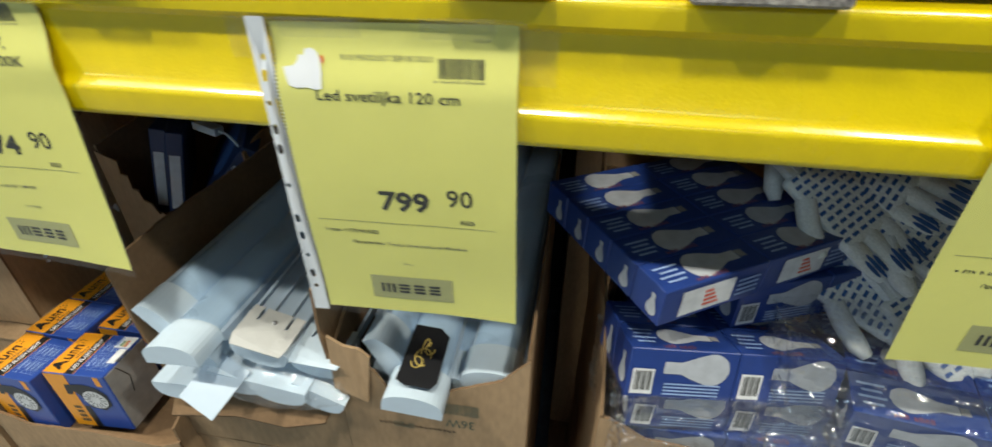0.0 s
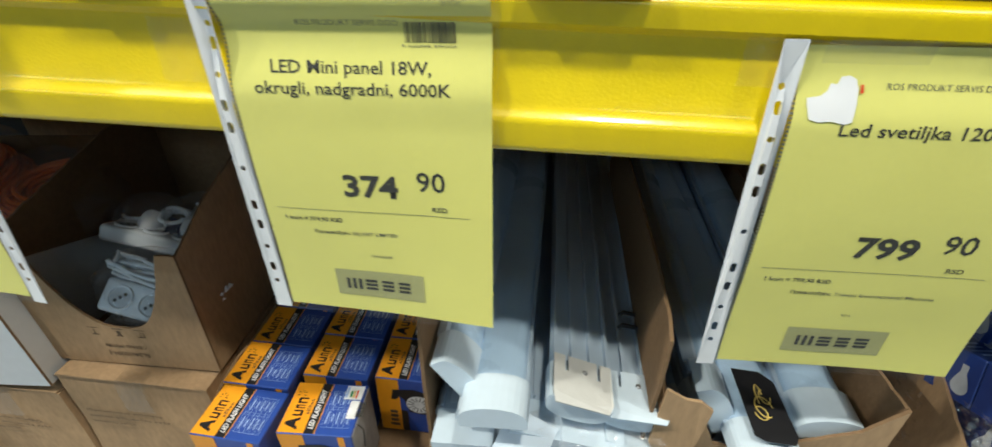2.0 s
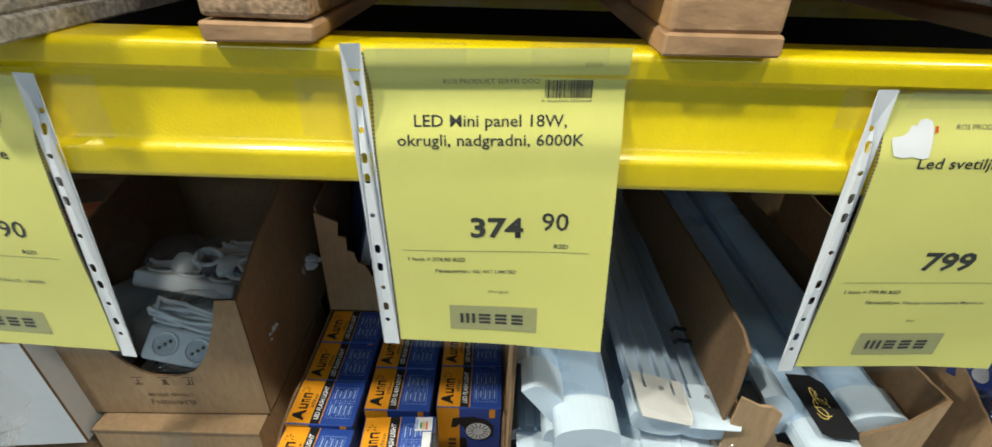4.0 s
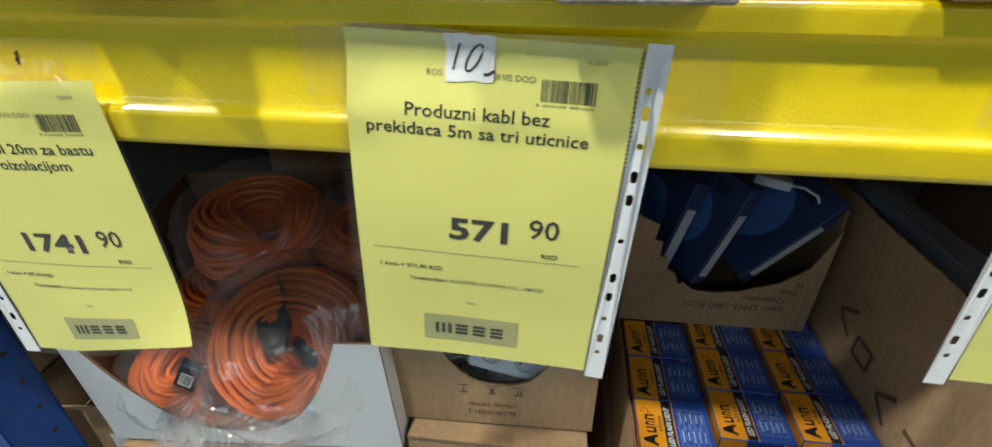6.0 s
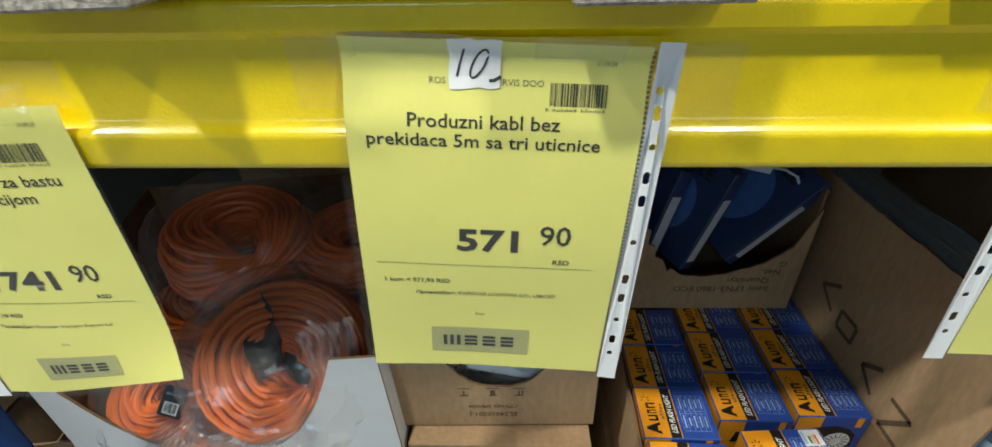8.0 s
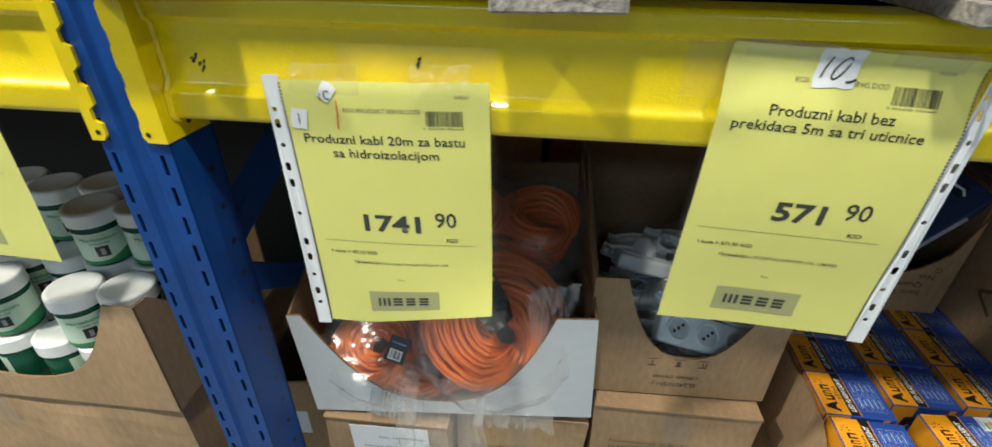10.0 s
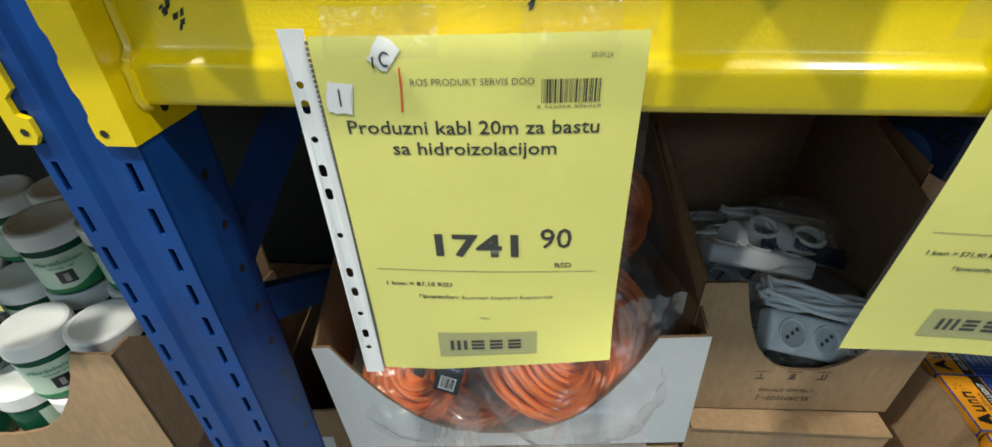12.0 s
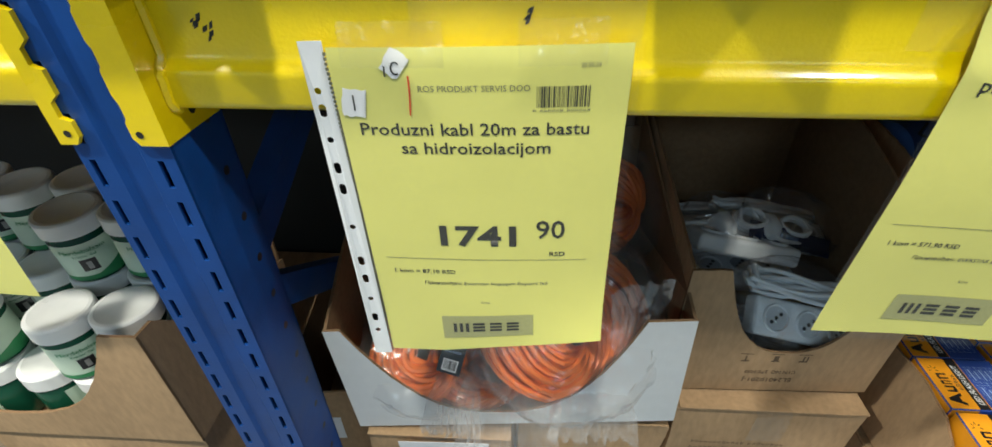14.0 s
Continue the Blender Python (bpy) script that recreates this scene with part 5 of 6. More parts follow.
def lamp_pack(m, label):
    p = thing("lamp_pack", m, label, "box", "blue lamp packs")
    part("body", box(0, 0.19, 0, 0.028, 0, 0.19, 0.0015, 1), PACK_NAVY, p)
    bm = bmesh.new()
    quad(bm, (0.1906, 0.014, 0.080), (0, 0.009, 0), (0, 0, 0.062))
    part("spine_label", bm, PACK_LABEL, p, "pale label on the spine")
    bm = bmesh.new()
    bmesh.ops.create_circle(bm, cap_ends=True, radius=0.06, segments=36, matrix=Matrix.Translation((0.095, -0.0005, 0.095)) @ Matrix.Rotation(math.pi / 2, 4, "X"))
    part("lamp_picture", bm, DOT_BLUE, p)
    part("print", moved(text_bm("LE", 0.03, 0.02), Matrix.Translation((0.13, -0.0008, 0.155))), BOX_BLACK, p)
    return p


LP = "dark blue lamp pack leaning in the torn carton"


def by_spine(foot, head, out):
    """A pack's pose from the two ends of its spine and the way that the spine faces."""
    foot, up = Vector(foot), (Vector(head) - Vector(foot)).normalized()
    x = Vector(out)
    x = (x - up * x.dot(up)).normalized()
    y = up.cross(x)
    return Matrix((x, y, up)).transposed().to_4x4().copy(), foot - x * 0.190 - y * 0.014 - up * 0.015


SPINES = (((-0.480, 0.957, 1.000), (-0.442, 0.957, 1.125), (0.42, -0.80, -0.15)), ((-0.405, 0.957, 1.012), (-0.322, 0.962, 1.104), (0.40, -0.80, -0.15)), ((-0.540, 0.985, 0.985), (-0.515, 0.99, 1.085), (0.3, -0.85, -0.1)))
lp = None
for foot, head, out in SPINES:
    turn, at = by_spine(foot, head, out)
    m = Matrix.Translation(at) @ turn
    lp = copy_thing(lp, m) if lp else lamp_pack(m, LP)
adp = thing("lamp_adapter", pose(-0.425, 1.000, 1.158, 0, 8, -12), "white lamp driver with a thin cable", "adapter")
part("body", box(0, 0.055, 0, 0.022, 0, 0.016, 0.002, 2), WHITE_PLASTIC, adp)
part("cable", tube([(0.055, 0.01, 0.008), (0.075, 0.008, 0.010), (0.095, 0.004, 0.004), (0.105, 0.006, -0.010)], 0.0022, 8), WHITE_PLASTIC, adp, smooth=True)

# ---------------------------------------------------------------- two cartons of LED battens
bx1 = display_box("batten_carton", pose(-0.268, 0.624, 0.800), 0.272, 0.62, 0.285, "open brown carton of white LED battens",
                  [(0, 0), (0.272, 0), (0.272, 0.150), (0.258, 0.142), (0.22, 0.138), (0.2, 0.126), (0.12, 0.124), (0.05, 0.112), (0, 0.12)], KRAFT,
                  left=[(0.004, 0), (0.62, 0), (0.62, 0.345), (0.30, 0.347), (0.10, 0.353), (0.02, 0.349), (-0.012, 0.340), (-0.010, 0.25), (-0.004, 0.18), (0.004, 0.10)],
                  right=[(0.004, 0), (0.62, 0), (0.62, 0.345), (0.11, 0.362), (0.020, 0.356), (-0.006, 0.345), (-0.010, 0.285), (0.004, 0.12)], back_h=0.03)
# large letters printed on its side
outline = bmesh.new()
for stroke_pts in (((0.06, 0.10), (0.10, 0.10), (0.06, 0.15), (0.10, 0.15)), ((0.13, 0.12), (0.165, 0.145), (0.13, 0.17)), ((0.20, 0.15), (0.24, 0.15), (0.24, 0.18), (0.20, 0.18), (0.20, 0.15)), ((0.26, 0.16), (0.30, 0.185), (0.26, 0.21))):
    for a, c in zip(stroke_pts, stroke_pts[1:]):
        d = Vector((0, c[0] - a[0], c[1] - a[1])) / 2
        quad(outline, (-0.0006, (a[0] + c[0]) / 2, (a[1] + c[1]) / 2), d, d.normalized().cross(Vector((1, 0, 0))) * 0.0035)
part("print", outline, PRINT_BROWN, bx1, "faded large letters")
part("front_flap", slab([(0.010, -0.004, 0.116), (0.262, -0.004, 0.140), (0.256, -0.026, 0.122), (0.20, -0.034, 0.110), (0.12, -0.028, 0.108), (0.02, -0.036, 0.098)], (0, 0.001, -0.004)), KRAFT_IN_SHADED, bx1, "crumpled outward flap")

bx2 = display_box("batten_carton", pose(0.010, 0.616, 0.830), 0.254, 0.64, 0.245, "torn brown carton of white LED battens with black print",
                  [(0, 0), (0.254, 0), (0.254, 0.247), (0.236, 0.225), (0.220, 0.205), (0.18, 0.185), (0.14, 0.165), (0.10, 0.150), (0.07, 0.158), (0.055, 0.19), (0.0, 0.225)], KRAFT,
                  left=[(0.004, 0), (0.64, 0), (0.64, 0.26), (0.10, 0.27), (0.004, 0.225)], right=[(0.004, 0), (0.64, 0), (0.64, 0.22), (0.2, 0.235), (0.004, 0.247)], back_h=0.03)
for body, size, u, v, wd in (("36W", 0.024, 0.165, 0.118, 0.040), ("IP20", 0.016, 0.085, 0.096, 0.028)):
    bm = text_bm(body, size, 0.012, wd, "CENTER")
    moved(bm, Matrix.Rotation(math.pi, 4, "Y"))
    part("print", moved(bm, Matrix.Translation((u, -0.0006, v))), INK_SOFT, bx2)
bm = barcode_bm(0.045, 0.022, 21)
part("barcode", moved(bm, Matrix.Translation((0.145, -0.0006, 0.150))), INK_SOFT, bx2)
part("print", moved(word_bars((7, 9), 0.006, 0.11), Matrix.Translation((0.05, -0.0006, 0.088))), PRINT_BROWN, bx2)
part("corner_flap", slab([(-0.004, -0.003, 0.150), (0.044, -0.010, 0.140), (0.054, -0.006, 0.222), (0.040, -0.004, 0.232), (0.022, -0.006, 0.236), (0.000, -0.003, 0.246)], (0, 0.004, 0)), KRAFT, bx2, "torn folded corner")


def batten(m, label, base_up=False, cap_mat=None, length=1.2):
    """LED batten: a flat base, a half-round milky diffuser and end caps. Local y runs along it."""
    b = thing("led_batten", m, label, "lamp", "white LED battens in cartons")
    w = 0.0365
    bm = bmesh.new()
    prof = [(-w, 0.0), (w, 0.0), (w, 0.007), (w - 0.003, 0.009), (-w + 0.003, 0.009), (-w, 0.007)]
    add_slab(bm, [(x, 0.004, z) for x, z in prof], (0, length - 0.008, 0))
    part("base", bm, BATTEN_BASE, b)
    dome = [(-(w - 0.004) * math.cos(math.pi * k / 14), 0.0095 + 0.0185 * math.sin(math.pi * k / 14) ** 0.8) for k in range(15)]
    part("diffuser", slab([(x, 0.045, z) for x, z in dome], (0, length - 0.09, 0)), DIFFUSER, b, "milky half-round diffuser", False)
    cap = [(-(w + 0.0015) * math.cos(math.pi * k / 14), 0.0098 + 0.0205 * math.sin(math.pi * k / 14) ** 0.8) for k in range(15)]
    for y0 in (0.0, length - 0.05):
        bm = slab([(x, y0, z) for x, z in cap], (0, 0.05, 0))
        add_slab(bm, [(-w - 0.0015, y0, -0.001), (w + 0.0015, y0, -0.001), (w + 0.0015, y0, 0.0098), (-w - 0.0015, y0, 0.0098)], (0, 0.05, 0))
        part("end_cap", bm, cap_mat or WHITE_PLASTIC, b, "white plastic end cap")
    for x in (-0.034, -0.012, 0.012, 0.034):
        part("base_rail", box(x - 0.0018, x + 0.0018, 0.052, length - 0.06, -0.0075, 0.0), BATTEN_BASE, b)
    return b


BT = "white LED batten lying in the carton"
bt = batten(pose(-0.178, 0.568, 1.040, -1, -5, -0.5), BT)
ROW1 = [(-0.232, 0.610, 1.050, 54, -0.4), (-0.082, 0.604, 1.048, 196, 0.2), (-0.014, 0.618, 1.022, 184, -0.4), (-0.188, 0.600, 1.000, 8, 0.5), (-0.122, 0.592, 0.998, 190, 1.0), (-0.062, 0.590, 0.992, 188, -0.5),
        (-0.012, 0.600, 0.978, 204, -0.8), (-0.218, 0.590, 0.968, 176, -0.5), (-0.140, 0.630, 0.945, -6, -0.6), (-0.050, 0.640, 0.940, 4, -0.4), (-0.225, 0.650, 0.938, 0, 0.4)]
ROW1 += [(-0.222 + 0.081 * a, 0.672, 0.809 + 0.033 * c, 0, 0) for a in range(3) for c in range(4)]
ROW2 = [(0.212, 0.631, 1.000, -4, -1.0), (0.126, 0.574, 1.004, 6, 1.5), (0.066, 0.630, 1.024, 64, -0.3), (0.088, 0.640, 0.988, 14, 0.5), (0.160, 0.640, 0.970, 4, 0.6), (0.225, 0.648, 0.966, 0, 0), (0.070, 0.65, 0.962, 0, 0.5)]
ROW2 += [(0.060 + 0.079 * a, 0.655, 0.839 + 0.033 * c, 0, 0) for a in range(3) for c in range(4)]
for x, y, z, roll, yaw in ROW1 + ROW2:
    copy_thing(bt, pose(x, y, z, 0, roll, yaw))
# cream card caps with slots on two upturned battens
for x, y, z, lean, yaw in ((-0.080, 0.606, 1.0565, 16, 0), (-0.013, 0.616, 1.0305, 4, -1)):
    cc = thing("end_card", pose(x, y, z, 0, lean, yaw), "cream board end card with slots on an upturned batten", "card", "end cards")
    part("card", slab([(-0.036, 0, 0), (-0.032, -0.012, -0.004), (0.032, -0.010, -0.004), (0.036, 0, 0), (0.036, 0.055, 0), (0.022, 0.055, 0), (0.022, 0.030, 0), (0.018, 0.030, 0), (0.018, 0.055, 0), (-0.018, 0.055, 0), (-0.018, 0.032, 0), (-0.022, 0.032, 0), (-0.022, 0.055, 0), (-0.036, 0.055, 0)], (0, 0, 0.0015)), CREAM if lean > 9 else WHITE_PLASTIC, cc)
    part("screw", moved(turned([(0.003, 0), (0.003, 0.002), (0.0015, 0.003)], 10), Matrix.Translation((0.002, 0.035, 0.0016))), GALV, cc)
loose = thing("end_card", pose(-0.150, 0.570, 0.986, 26, 12, -18), "grey loose end card hanging out under the battens", "card", "end cards")
part("card", box(-0.030, 0.030, -0.02, 0.05, 0, 0.0015), BATTEN_BASE, loose)
clip = thing("batten_clip", pose(-0.012, 0.745, 1.0310, 0, 4, -8), "small black plastic clip on an upturned batten", "clip")
for k in range(2):
    part("hook", tube([(-0.014, k * 0.026, 0.002), (-0.010, k * 0.026 + 0.003, 0.007), (0.010, k * 0.026 + 0.004, 0.007), (0.014, k * 0.026, 0.002)], 0.003, 6), BOX_BLACK, clip)
# black sticker with a gold flourish
bl = thing("batten_label", pose(0.128, 0.596, 1.0415, 1, 6, 2), "black label with a gold flourish on a wrapped batten", "label")
part("card", slab([(-0.024, -0.004, 0), (-0.012, -0.010, 0), (0.02, -0.010, 0), (0.026, 0.0, 0), (0.026, 0.075, 0), (0.012, 0.088, 0), (-0.022, 0.088, 0)], (0, 0, 0.0006)), BOX_BLACK, bl)
fl = bmesh.new()
for k, (cu, cv, ru, rv, a0, a1) in enumerate(((0.0, 0.035, 0.010, 0.014, 0, 300), (0.006, 0.05, 0.006, 0.010, 90, 360), (-0.006, 0.026, 0.007, 0.009, 180, 480), (0.0, 0.046, 0.004, 0.02, 20, 200))):
    pts = loop_pts(cu, cv, ru, rv, a0, a1, 14)
    for a, c in zip(pts, pts[1:]):
        d = Vector((c[0] - a[0], c[1] - a[1], 0)) / 2
        quad(fl, ((a[0] + c[0]) / 2, (a[1] + c[1]) / 2, 0.001), d, d.normalized().cross(Vector((0, 0, 1))) * 0.0007)
part("flourish", fl, GOLD, bl)
# film round some batten ends
for i, (x, y, z, sx, sy, sz) in enumerate(((-0.075, 0.612, 0.978, 0.090, 0.030, 0.030),)):
    bg = bmesh.new()
    bmesh.ops.create_uvsphere(bg, u_segments=40, v_segments=20, radius=1.0)
    for v in bg.verts:
        d = v.co.copy()
        f = 1 + 0.3 * (0.4 - abs(noise.noise(d * 2.4 + Vector((i * 9, 7, 0))))) + 0.16 * (0.5 - abs(noise.noise(d * 9)))
        v.co = Vector((d.x * sx * f, d.y * sy * f, d.z * sz * f))
    ob = part("plastic_wrap", bg, STRIP_BAG, smooth=True)
    ob.matrix_world = pose(x, y, z)
    ob.visible_shadow = False
    tagged(ob, "thin clear film crumpled round the batten ends", "plastic wrap", "film on battens")

# ---------------------------------------------------------------- light bulb packs
bulb_box = display_box("bulb_carton", pose(0.352, 0.612, 0.800), 0.65, 0.60, 0.25, "open brown carton full of light bulb packs",
                       [(0, 0), (0.65, 0), (0.65, 0.16), (0.35, 0.15), (0.06, 0.17), (0.012, 0.20), (0, 0.20)], KRAFT,
                       left=[(0.004, 0), (0.60, 0), (0.60, 0.30), (0.10, 0.26), (0.0, 0.205)], category="carton")


def bulb_outline(s):
    """Side view of a bulb, length s along x."""
    pts = []
    for k in range(25):
        t = k / 24
        x = t
        r = 0.27 * math.sqrt(max(0.0, 1 - ((x - 0.28) / 0.28) ** 2)) if x < 0.28 else 0.27 - 0.17 * min(1, (x - 0.28) / 0.45) ** 1.3
        pts.append((x * s, max(0.0, r) * s))
    return pts


def bulb_print(bm, m, s):
    pts = bulb_outline(s)
    ring = [(x, r) for x, r in pts] + [(x, -r) for x, r in pts[::-1][:-1]]
    vs = [bm.verts.new(m @ Vector((x, y, 0))) for x, y in ring]
    bm.faces.new(vs)


def bulb_pack(m, cols, rows, label, big=False, size=(0.145, 0.048, 0.047)):
    """Blue printed bulb boxes held together in one wrapped pack; local origin at its front left bottom corner."""
    L, D, H = size
    p = thing("bulb_pack", m, label, "bulb pack", "blue light bulb packs")
    meshes = {}

    def piece(name, key, make, mat, parent, at, label=""):
        """A printed piece on one box; alike pieces share their mesh."""
        if key not in meshes:
            ob = part(name, make(), mat, parent, label)
            meshes[key] = ob.data
        else:
            ob = new(name, meshes[key])
            ob.parent = parent
            if label:
                ob["label"] = label
        ob.location = at
        return ob

    def top_bulb():
        bm = bmesh.new()
        bulb_print(bm, Matrix.Translation((L * 0.30, D * 0.5, H + 0.0005)), L * 0.50)
        return bm

    def cap_print():
        bm = bmesh.new()
        quad(bm, (L * 0.84, D * 0.5, H + 0.0006), (L * 0.035, 0, 0), (0, L * 0.04, 0))
        return bm

    def lines():
        bm = bmesh.new()
        for q in range(4):
            quad(bm, (L * 0.17, D * (0.26 + 0.15 * q), H + 0.0005), (L * (0.08 + 0.03 * (q % 2)), 0, 0), (0, D * 0.028, 0))
        return bm

    def name_print():
        return moved(word_bars((3, 4), D * 0.13, L * 0.30), Matrix.Translation((L * 0.30, D * 0.06, H + 0.0006)) @ Matrix.Rotation(radians(-90), 4, "X"))

    def side_bulb():
        bm = bmesh.new()
        bulb_print(bm, Matrix.Translation((-0.0005, D * 0.30, H * 0.14)) @ Matrix.Rotation(-math.pi / 2, 4, "Y"), H * 0.62)
        return bm

    def front_bulb():
        bm = bmesh.new()
        bulb_print(bm, Matrix.Translation((L * 0.92, -0.0005, H * 0.64)) @ Matrix.Rotation(math.pi / 2, 4, "X") @ Matrix.Rotation(math.pi, 4, "Z"), L * 0.60)
        return bm

    def front_label():
        bm = bmesh.new()
        if big:
            quad(bm, (L * 0.14, -0.0006, H * 0.34), (L * 0.10, 0, 0), (0, 0, H * 0.26))
        else:
            quad(bm, (L * 0.42, -0.0006, H * 0.50), (L * 0.25, 0, 0), (0, 0, H * 0.36))
        return bm

    def label_marks():
        bm = bmesh.new()
        if big:
            for q in range(9):
                quad(bm, (L * (0.065 + 0.018 * q), -0.001, H * 0.36), (L * (0.003 + 0.002 * (q % 3)), 0, 0), (0, 0, H * 0.20))
        else:
            for q in range(4):
                quad(bm, (L * 0.46 - q * 0.002, -0.001, H * (0.30 + 0.13 * q)), (L * (0.075 - 0.012 * q), 0, 0), (0, 0, H * 0.035))
        return bm

    def front_lines():
        bm = bmesh.new()
        for q in range(4):
            quad(bm, (L * (0.60 if big else 0.82), -0.0006, H * ((0.10 if big else 0.25) + (0.07 if big else 0.14) * q)), (L * (0.26 if big else 0.11), 0, 0), (0, 0, H * (0.016 if big else 0.03)))
        return bm

    for c in range(cols):
        for r in range(rows):
            at = (c * L, r * D, 0)
            bb = piece("bulb_box", "box", lambda: box(0.0006, L - 0.0006, 0.0005, D - 0.0005, 0, H, 0.001, 1), BOX_NAVY, p, at)
            zero = (0, 0, 0)
            piece("bulb_picture", "top", top_bulb, BULB_PALE, bb, zero, "pale printed bulb")
            piece("bulb_base_picture", "cap", cap_print, BOX_GREY, bb, zero)
            piece("fine_print", "lines", lines, PRINT_PALE, bb, zero)
            piece("name_print", "name", name_print, PRINT_BRICK, bb, zero, "dull red lettering bars")
            if c == 0:
                piece("bulb_picture", "side", side_bulb, BULB_PALE, bb, zero, "small printed bulb")
            if r == 0:
                if big:
                    piece("bulb_picture", "front", front_bulb, BULB_PALE, bb, zero, "pale printed bulb")
                piece("product_label", "label", front_label, PRINT_WHITE, bb, zero, "white product label")
                piece("label_marks", "marks", label_marks, INK if big else PRINT_RED, bb, zero)
                piece("fine_print", "front_lines", front_lines, PRINT_PALE, bb, zero)
    return p


BP = "blue shrink-wrapped pack of light bulb boxes"
bulb_pack(pose(0.392, 0.612, 1.158, 2, 1.0, 33.5), 2, 5, "blue pack of light bulb boxes lying tilted on others")
second = bulb_pack(pose(0.372, 0.600, 1.060, -16, 5, 10), 2, 2, BP, True, (0.125, 0.06, 0.062))
for m in (pose(0.400, 0.72, 1.085, 0, 0, 30), pose(0.385, 0.618, 0.985, -7, 5, 9), pose(0.63, 0.628, 0.998, 5, -6, -13), pose(0.50, 0.70, 1.09, 0, 0, 22), pose(0.63, 0.74, 1.005, 0, 0, 5), pose(0.385, 0.75, 0.985, 0, 0, 0),
          pose(0.385, 0.625, 0.915, 0, 2, 2), pose(0.64, 0.625, 0.926, 0, -2, -3), pose(0.385, 0.76, 0.920, 0, 0, 0), pose(0.64, 0.76, 0.93, 0, 0, 0), pose(0.385, 0.89, 0.985, 0, 0, 0), pose(0.385, 0.89, 1.05, 0, 0, 0), pose(0.385, 0.89, 0.92, 0, 0, 0), pose(0.64, 0.89, 0.93, 0, 0, 0),
          pose(0.385, 0.63, 0.86, 0, 0, 0), pose(0.64, 0.63, 0.868, 0, 0, 0), pose(0.385, 0.77, 0.86, 0, 0, 0), pose(0.64, 0.77, 0.868, 0, 0, 0), pose(0.385, 0.9, 0.86, 0, 0, 0), pose(0.64, 0.9, 0.868, 0, 0, 0)):
    copy_thing(second, m)
part("bottom_pad", box(0.01, 0.64, 0.01, 0.58, 0.005, 0.058), KRAFT_IN_SHADED, bulb_box)
# shrink wrap over the packs
for i, (x, y, z, sx, sy, sz, yaw) in enumerate(((0.715, 0.70, 1.035, 0.165, 0.125, 0.085, -6), (0.48, 0.672, 0.990, 0.115, 0.085, 0.055, 8))):
    bg = bmesh.new()
    bmesh.ops.create_cube(bg, size=2.0)
    bmesh.ops.subdivide_edges(bg, edges=bg.edges[:], cuts=34, use_grid_fill=True)
    for v in bg.verts:
        d = v.co.copy()
        q = d * 4 + Vector((i * 9, 1, 0))
        f = 1 + 0.07 * (0.5 - abs(noise.noise(q))) + 0.10 * (0.5 - abs(noise.noise(d * 11 + Vector((i, 0, 3))))) + 0.03 * noise.noise(d * 24)
        v.co = Vector((d.x * sx * f, d.y * sy * f, d.z * sz * f))
    ob = part("shrink_wrap", bg, WRAP, smooth=True)
    ob.matrix_world = pose(x, y, z, -8, 2, yaw)
    ob.visible_shadow = False
    tagged(ob, "crinkled clear shrink wrap over the bulb packs", "plastic wrap", "shrink wrap")

# ---------------------------------------------------------------- dotted work gloves


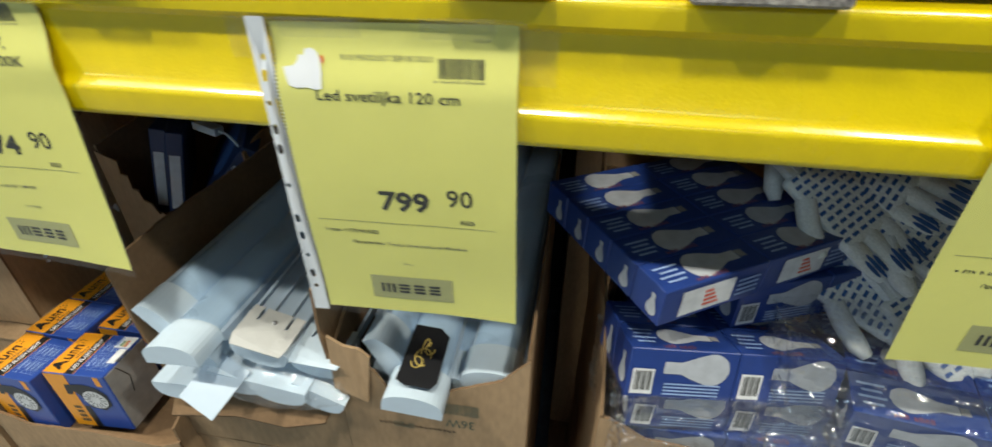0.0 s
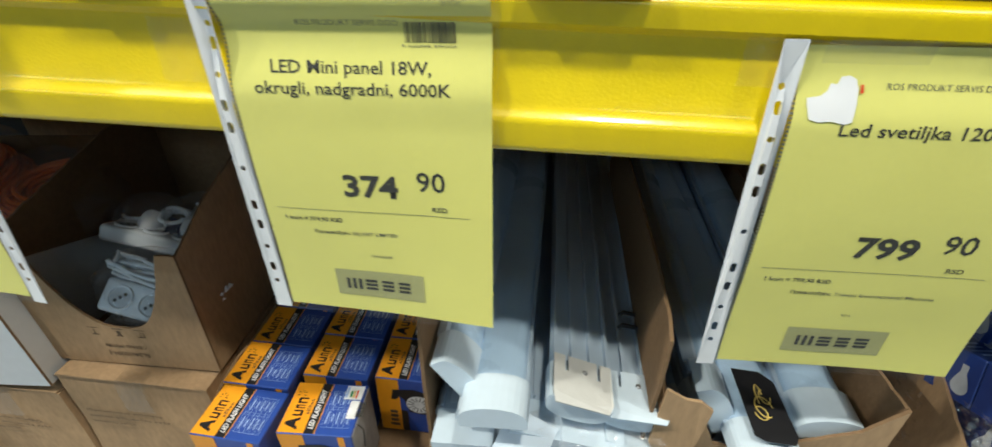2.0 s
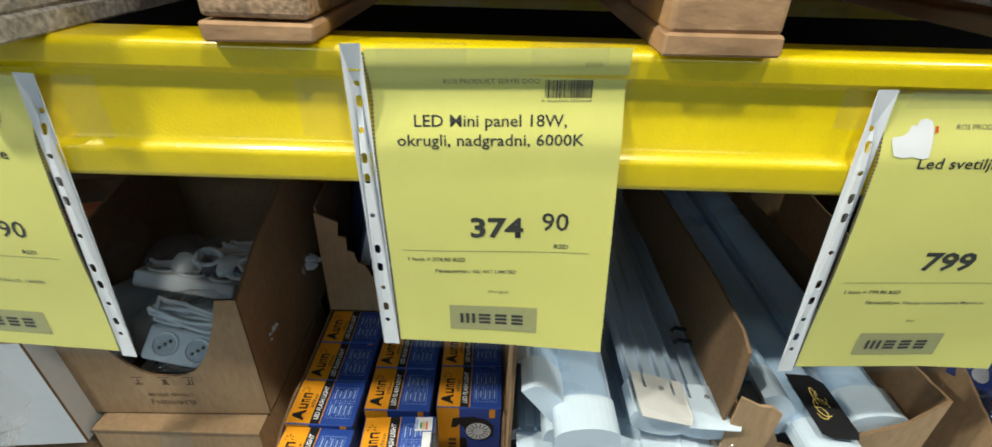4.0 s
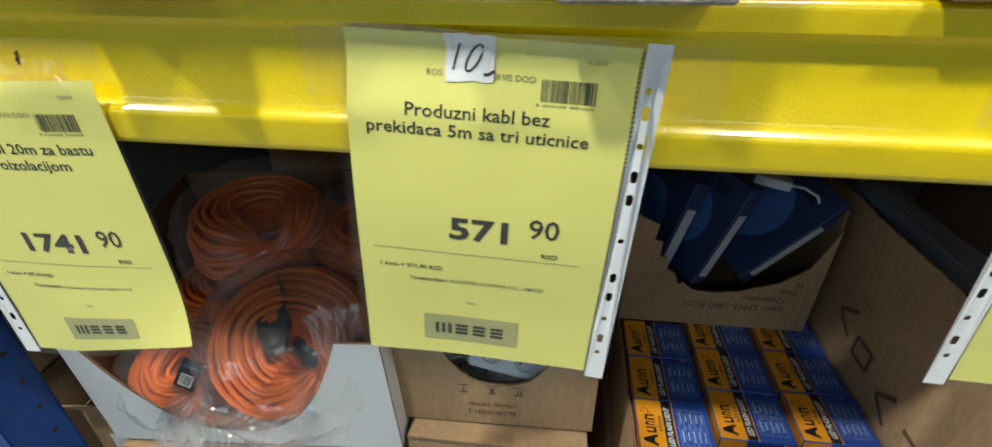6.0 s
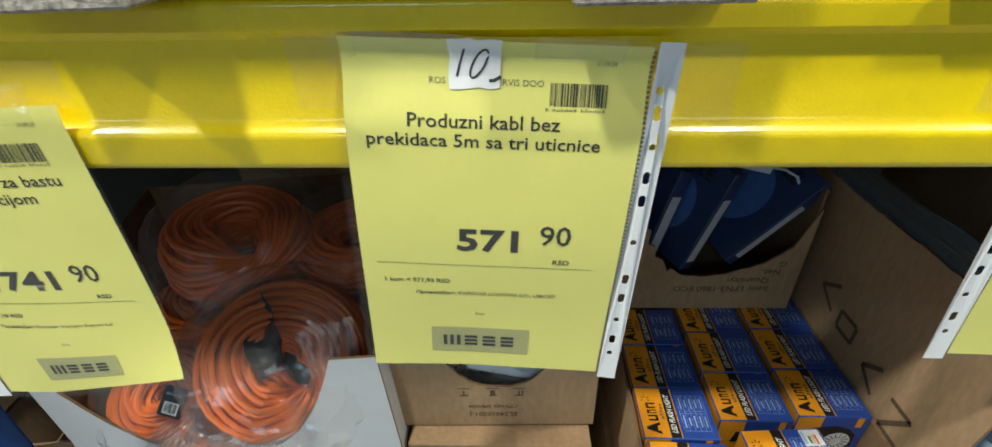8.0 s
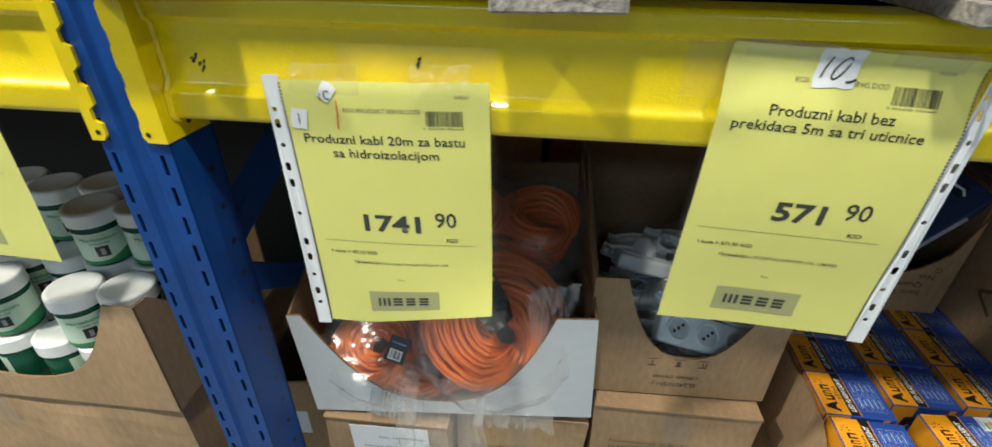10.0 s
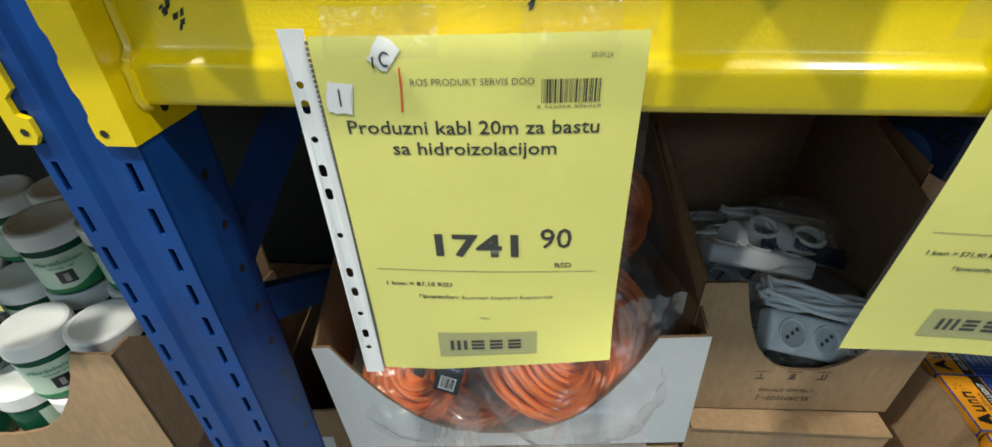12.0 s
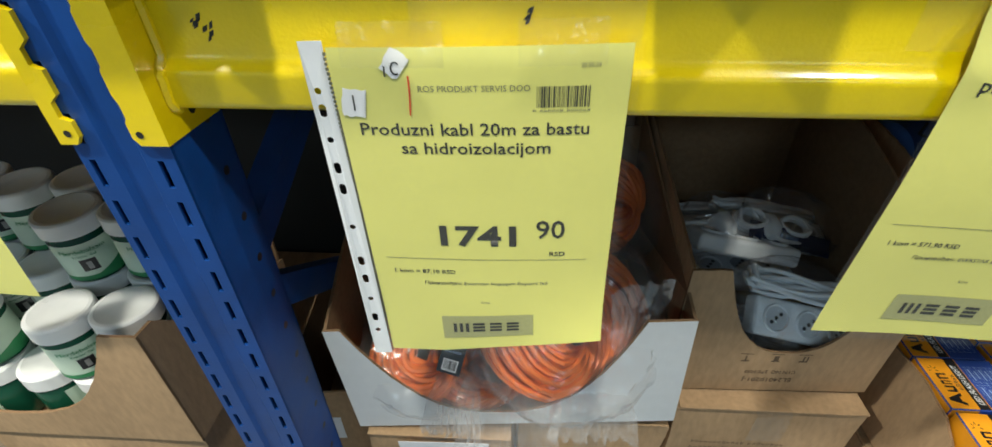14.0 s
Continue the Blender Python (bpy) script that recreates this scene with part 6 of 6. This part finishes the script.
def work_glove(m, label):
    """A flat knitted glove: flattened fingers with oval grip pads, rows of grip dashes on the palm, a ribbed cuff."""
    g = thing("work_glove", m, label, "glove", "white work gloves with blue grips")
    part("palm", box(-0.052, 0.052, -0.05, 0.06, 0, 0.016, 0.007, 3), COTTON, g, "white knitted cotton", True)
    fingers = ((-0.039, 0.062), (-0.013, 0.075), (0.013, 0.070), (0.039, 0.055))
    for k, (x, ln) in enumerate(fingers):
        bend = (-0.006, 0.004, 0.010, -0.003)[k]
        bm = tube([(x, 0.052 + ln * t / 6, 0.008 + bend * t * t / 36) for t in range(7)], [0.0122, 0.0128, 0.0128, 0.0126, 0.0122, 0.0108, 0.006], 12)
        part("finger", moved(bm, Matrix.Translation((0, 0, 0.0028)) @ Matrix.Diagonal((1, 1, 0.65, 1))), COTTON, g, "", True)
        for q in (-1, 0, 1):
            pad = bmesh.new()
            bmesh.ops.create_circle(pad, cap_ends=True, radius=0.0040, segments=12, matrix=Matrix.Translation((x + q * 0.0066, 0.052 + ln * 0.66, 0.0172 + bend * 0.36)) @ Matrix.Diagonal((0.75, 4.2 - abs(q) * 1.2, 1, 1)))
            part("finger_pad", pad, DOT_BLUE, g, "dark blue grip pad")
    part("thumb", tube([(0.044, -0.015, 0.008), (0.062, 0.008, 0.008), (0.075, 0.032, 0.008), (0.080, 0.046, 0.008)], [0.0125, 0.0125, 0.012, 0.007], 10), COTTON, g, "", True)
    part("cuff", box(-0.042, 0.042, -0.11, -0.045, 0.001, 0.014, 0.006, 3), COTTON, g, "", True)
    for k in range(9):
        part("cuff_rib", box(-0.040 + k * 0.0095, -0.036 + k * 0.0095, -0.108, -0.048, 0.0135, 0.0155), COTTON, g)
    dashes = bmesh.new()
    for i in range(7):
        for j in range(10):
            x, y = -0.042 + i * 0.0138 + (0.003 if j % 2 else 0), -0.043 + j * 0.0100
            quad(dashes, (x, y, 0.0164), (0.0046, 0, 0), (0, 0.0022, 0))
    tagged(part("grip_print", dashes, DOT_BLUE, g, "rows of blue rubber dashes"), kind="stuff")
    return g


WG = "white cotton work glove with blue rubber grip pads"
GLOVES = ((0.615, 0.815, 1.228, 40, 8, 228), (0.650, 0.850, 1.258, 44, -4, 236), (0.600, 0.880, 1.262, 52, 5, 212), (0.705, 0.800, 1.205, 42, 0, 232), (0.780, 0.795, 1.185, 40, 0, 225), (0.680, 0.900, 1.285, 48, 0, 225),
          (0.760, 0.860, 1.240, 44, 5, 240), (0.660, 0.770, 1.130, 42, 0, 240), (0.740, 0.735, 1.110, 40, 4, 220), (0.870, 0.800, 1.170, 40, 0, 230), (0.840, 0.730, 1.110, 36, 0, 190), (0.80, 0.88, 1.250, 46, -8, 215), (0.65, 0.86, 1.17, 50, 10, 20))
wg = None
for x, y, z, up, side, turn in GLOVES:
    m = pose(x, y, z, up, side, 0) @ pose(0, 0, 0, 0, 0, turn)
    wg = copy_thing(wg, m) if wg else work_glove(m, WG)
closed_carton(0.60, 0.97, 0.78, 1.12, 1.00, 1.115, "brown carton under the pile of gloves", STOCK, False, 91)
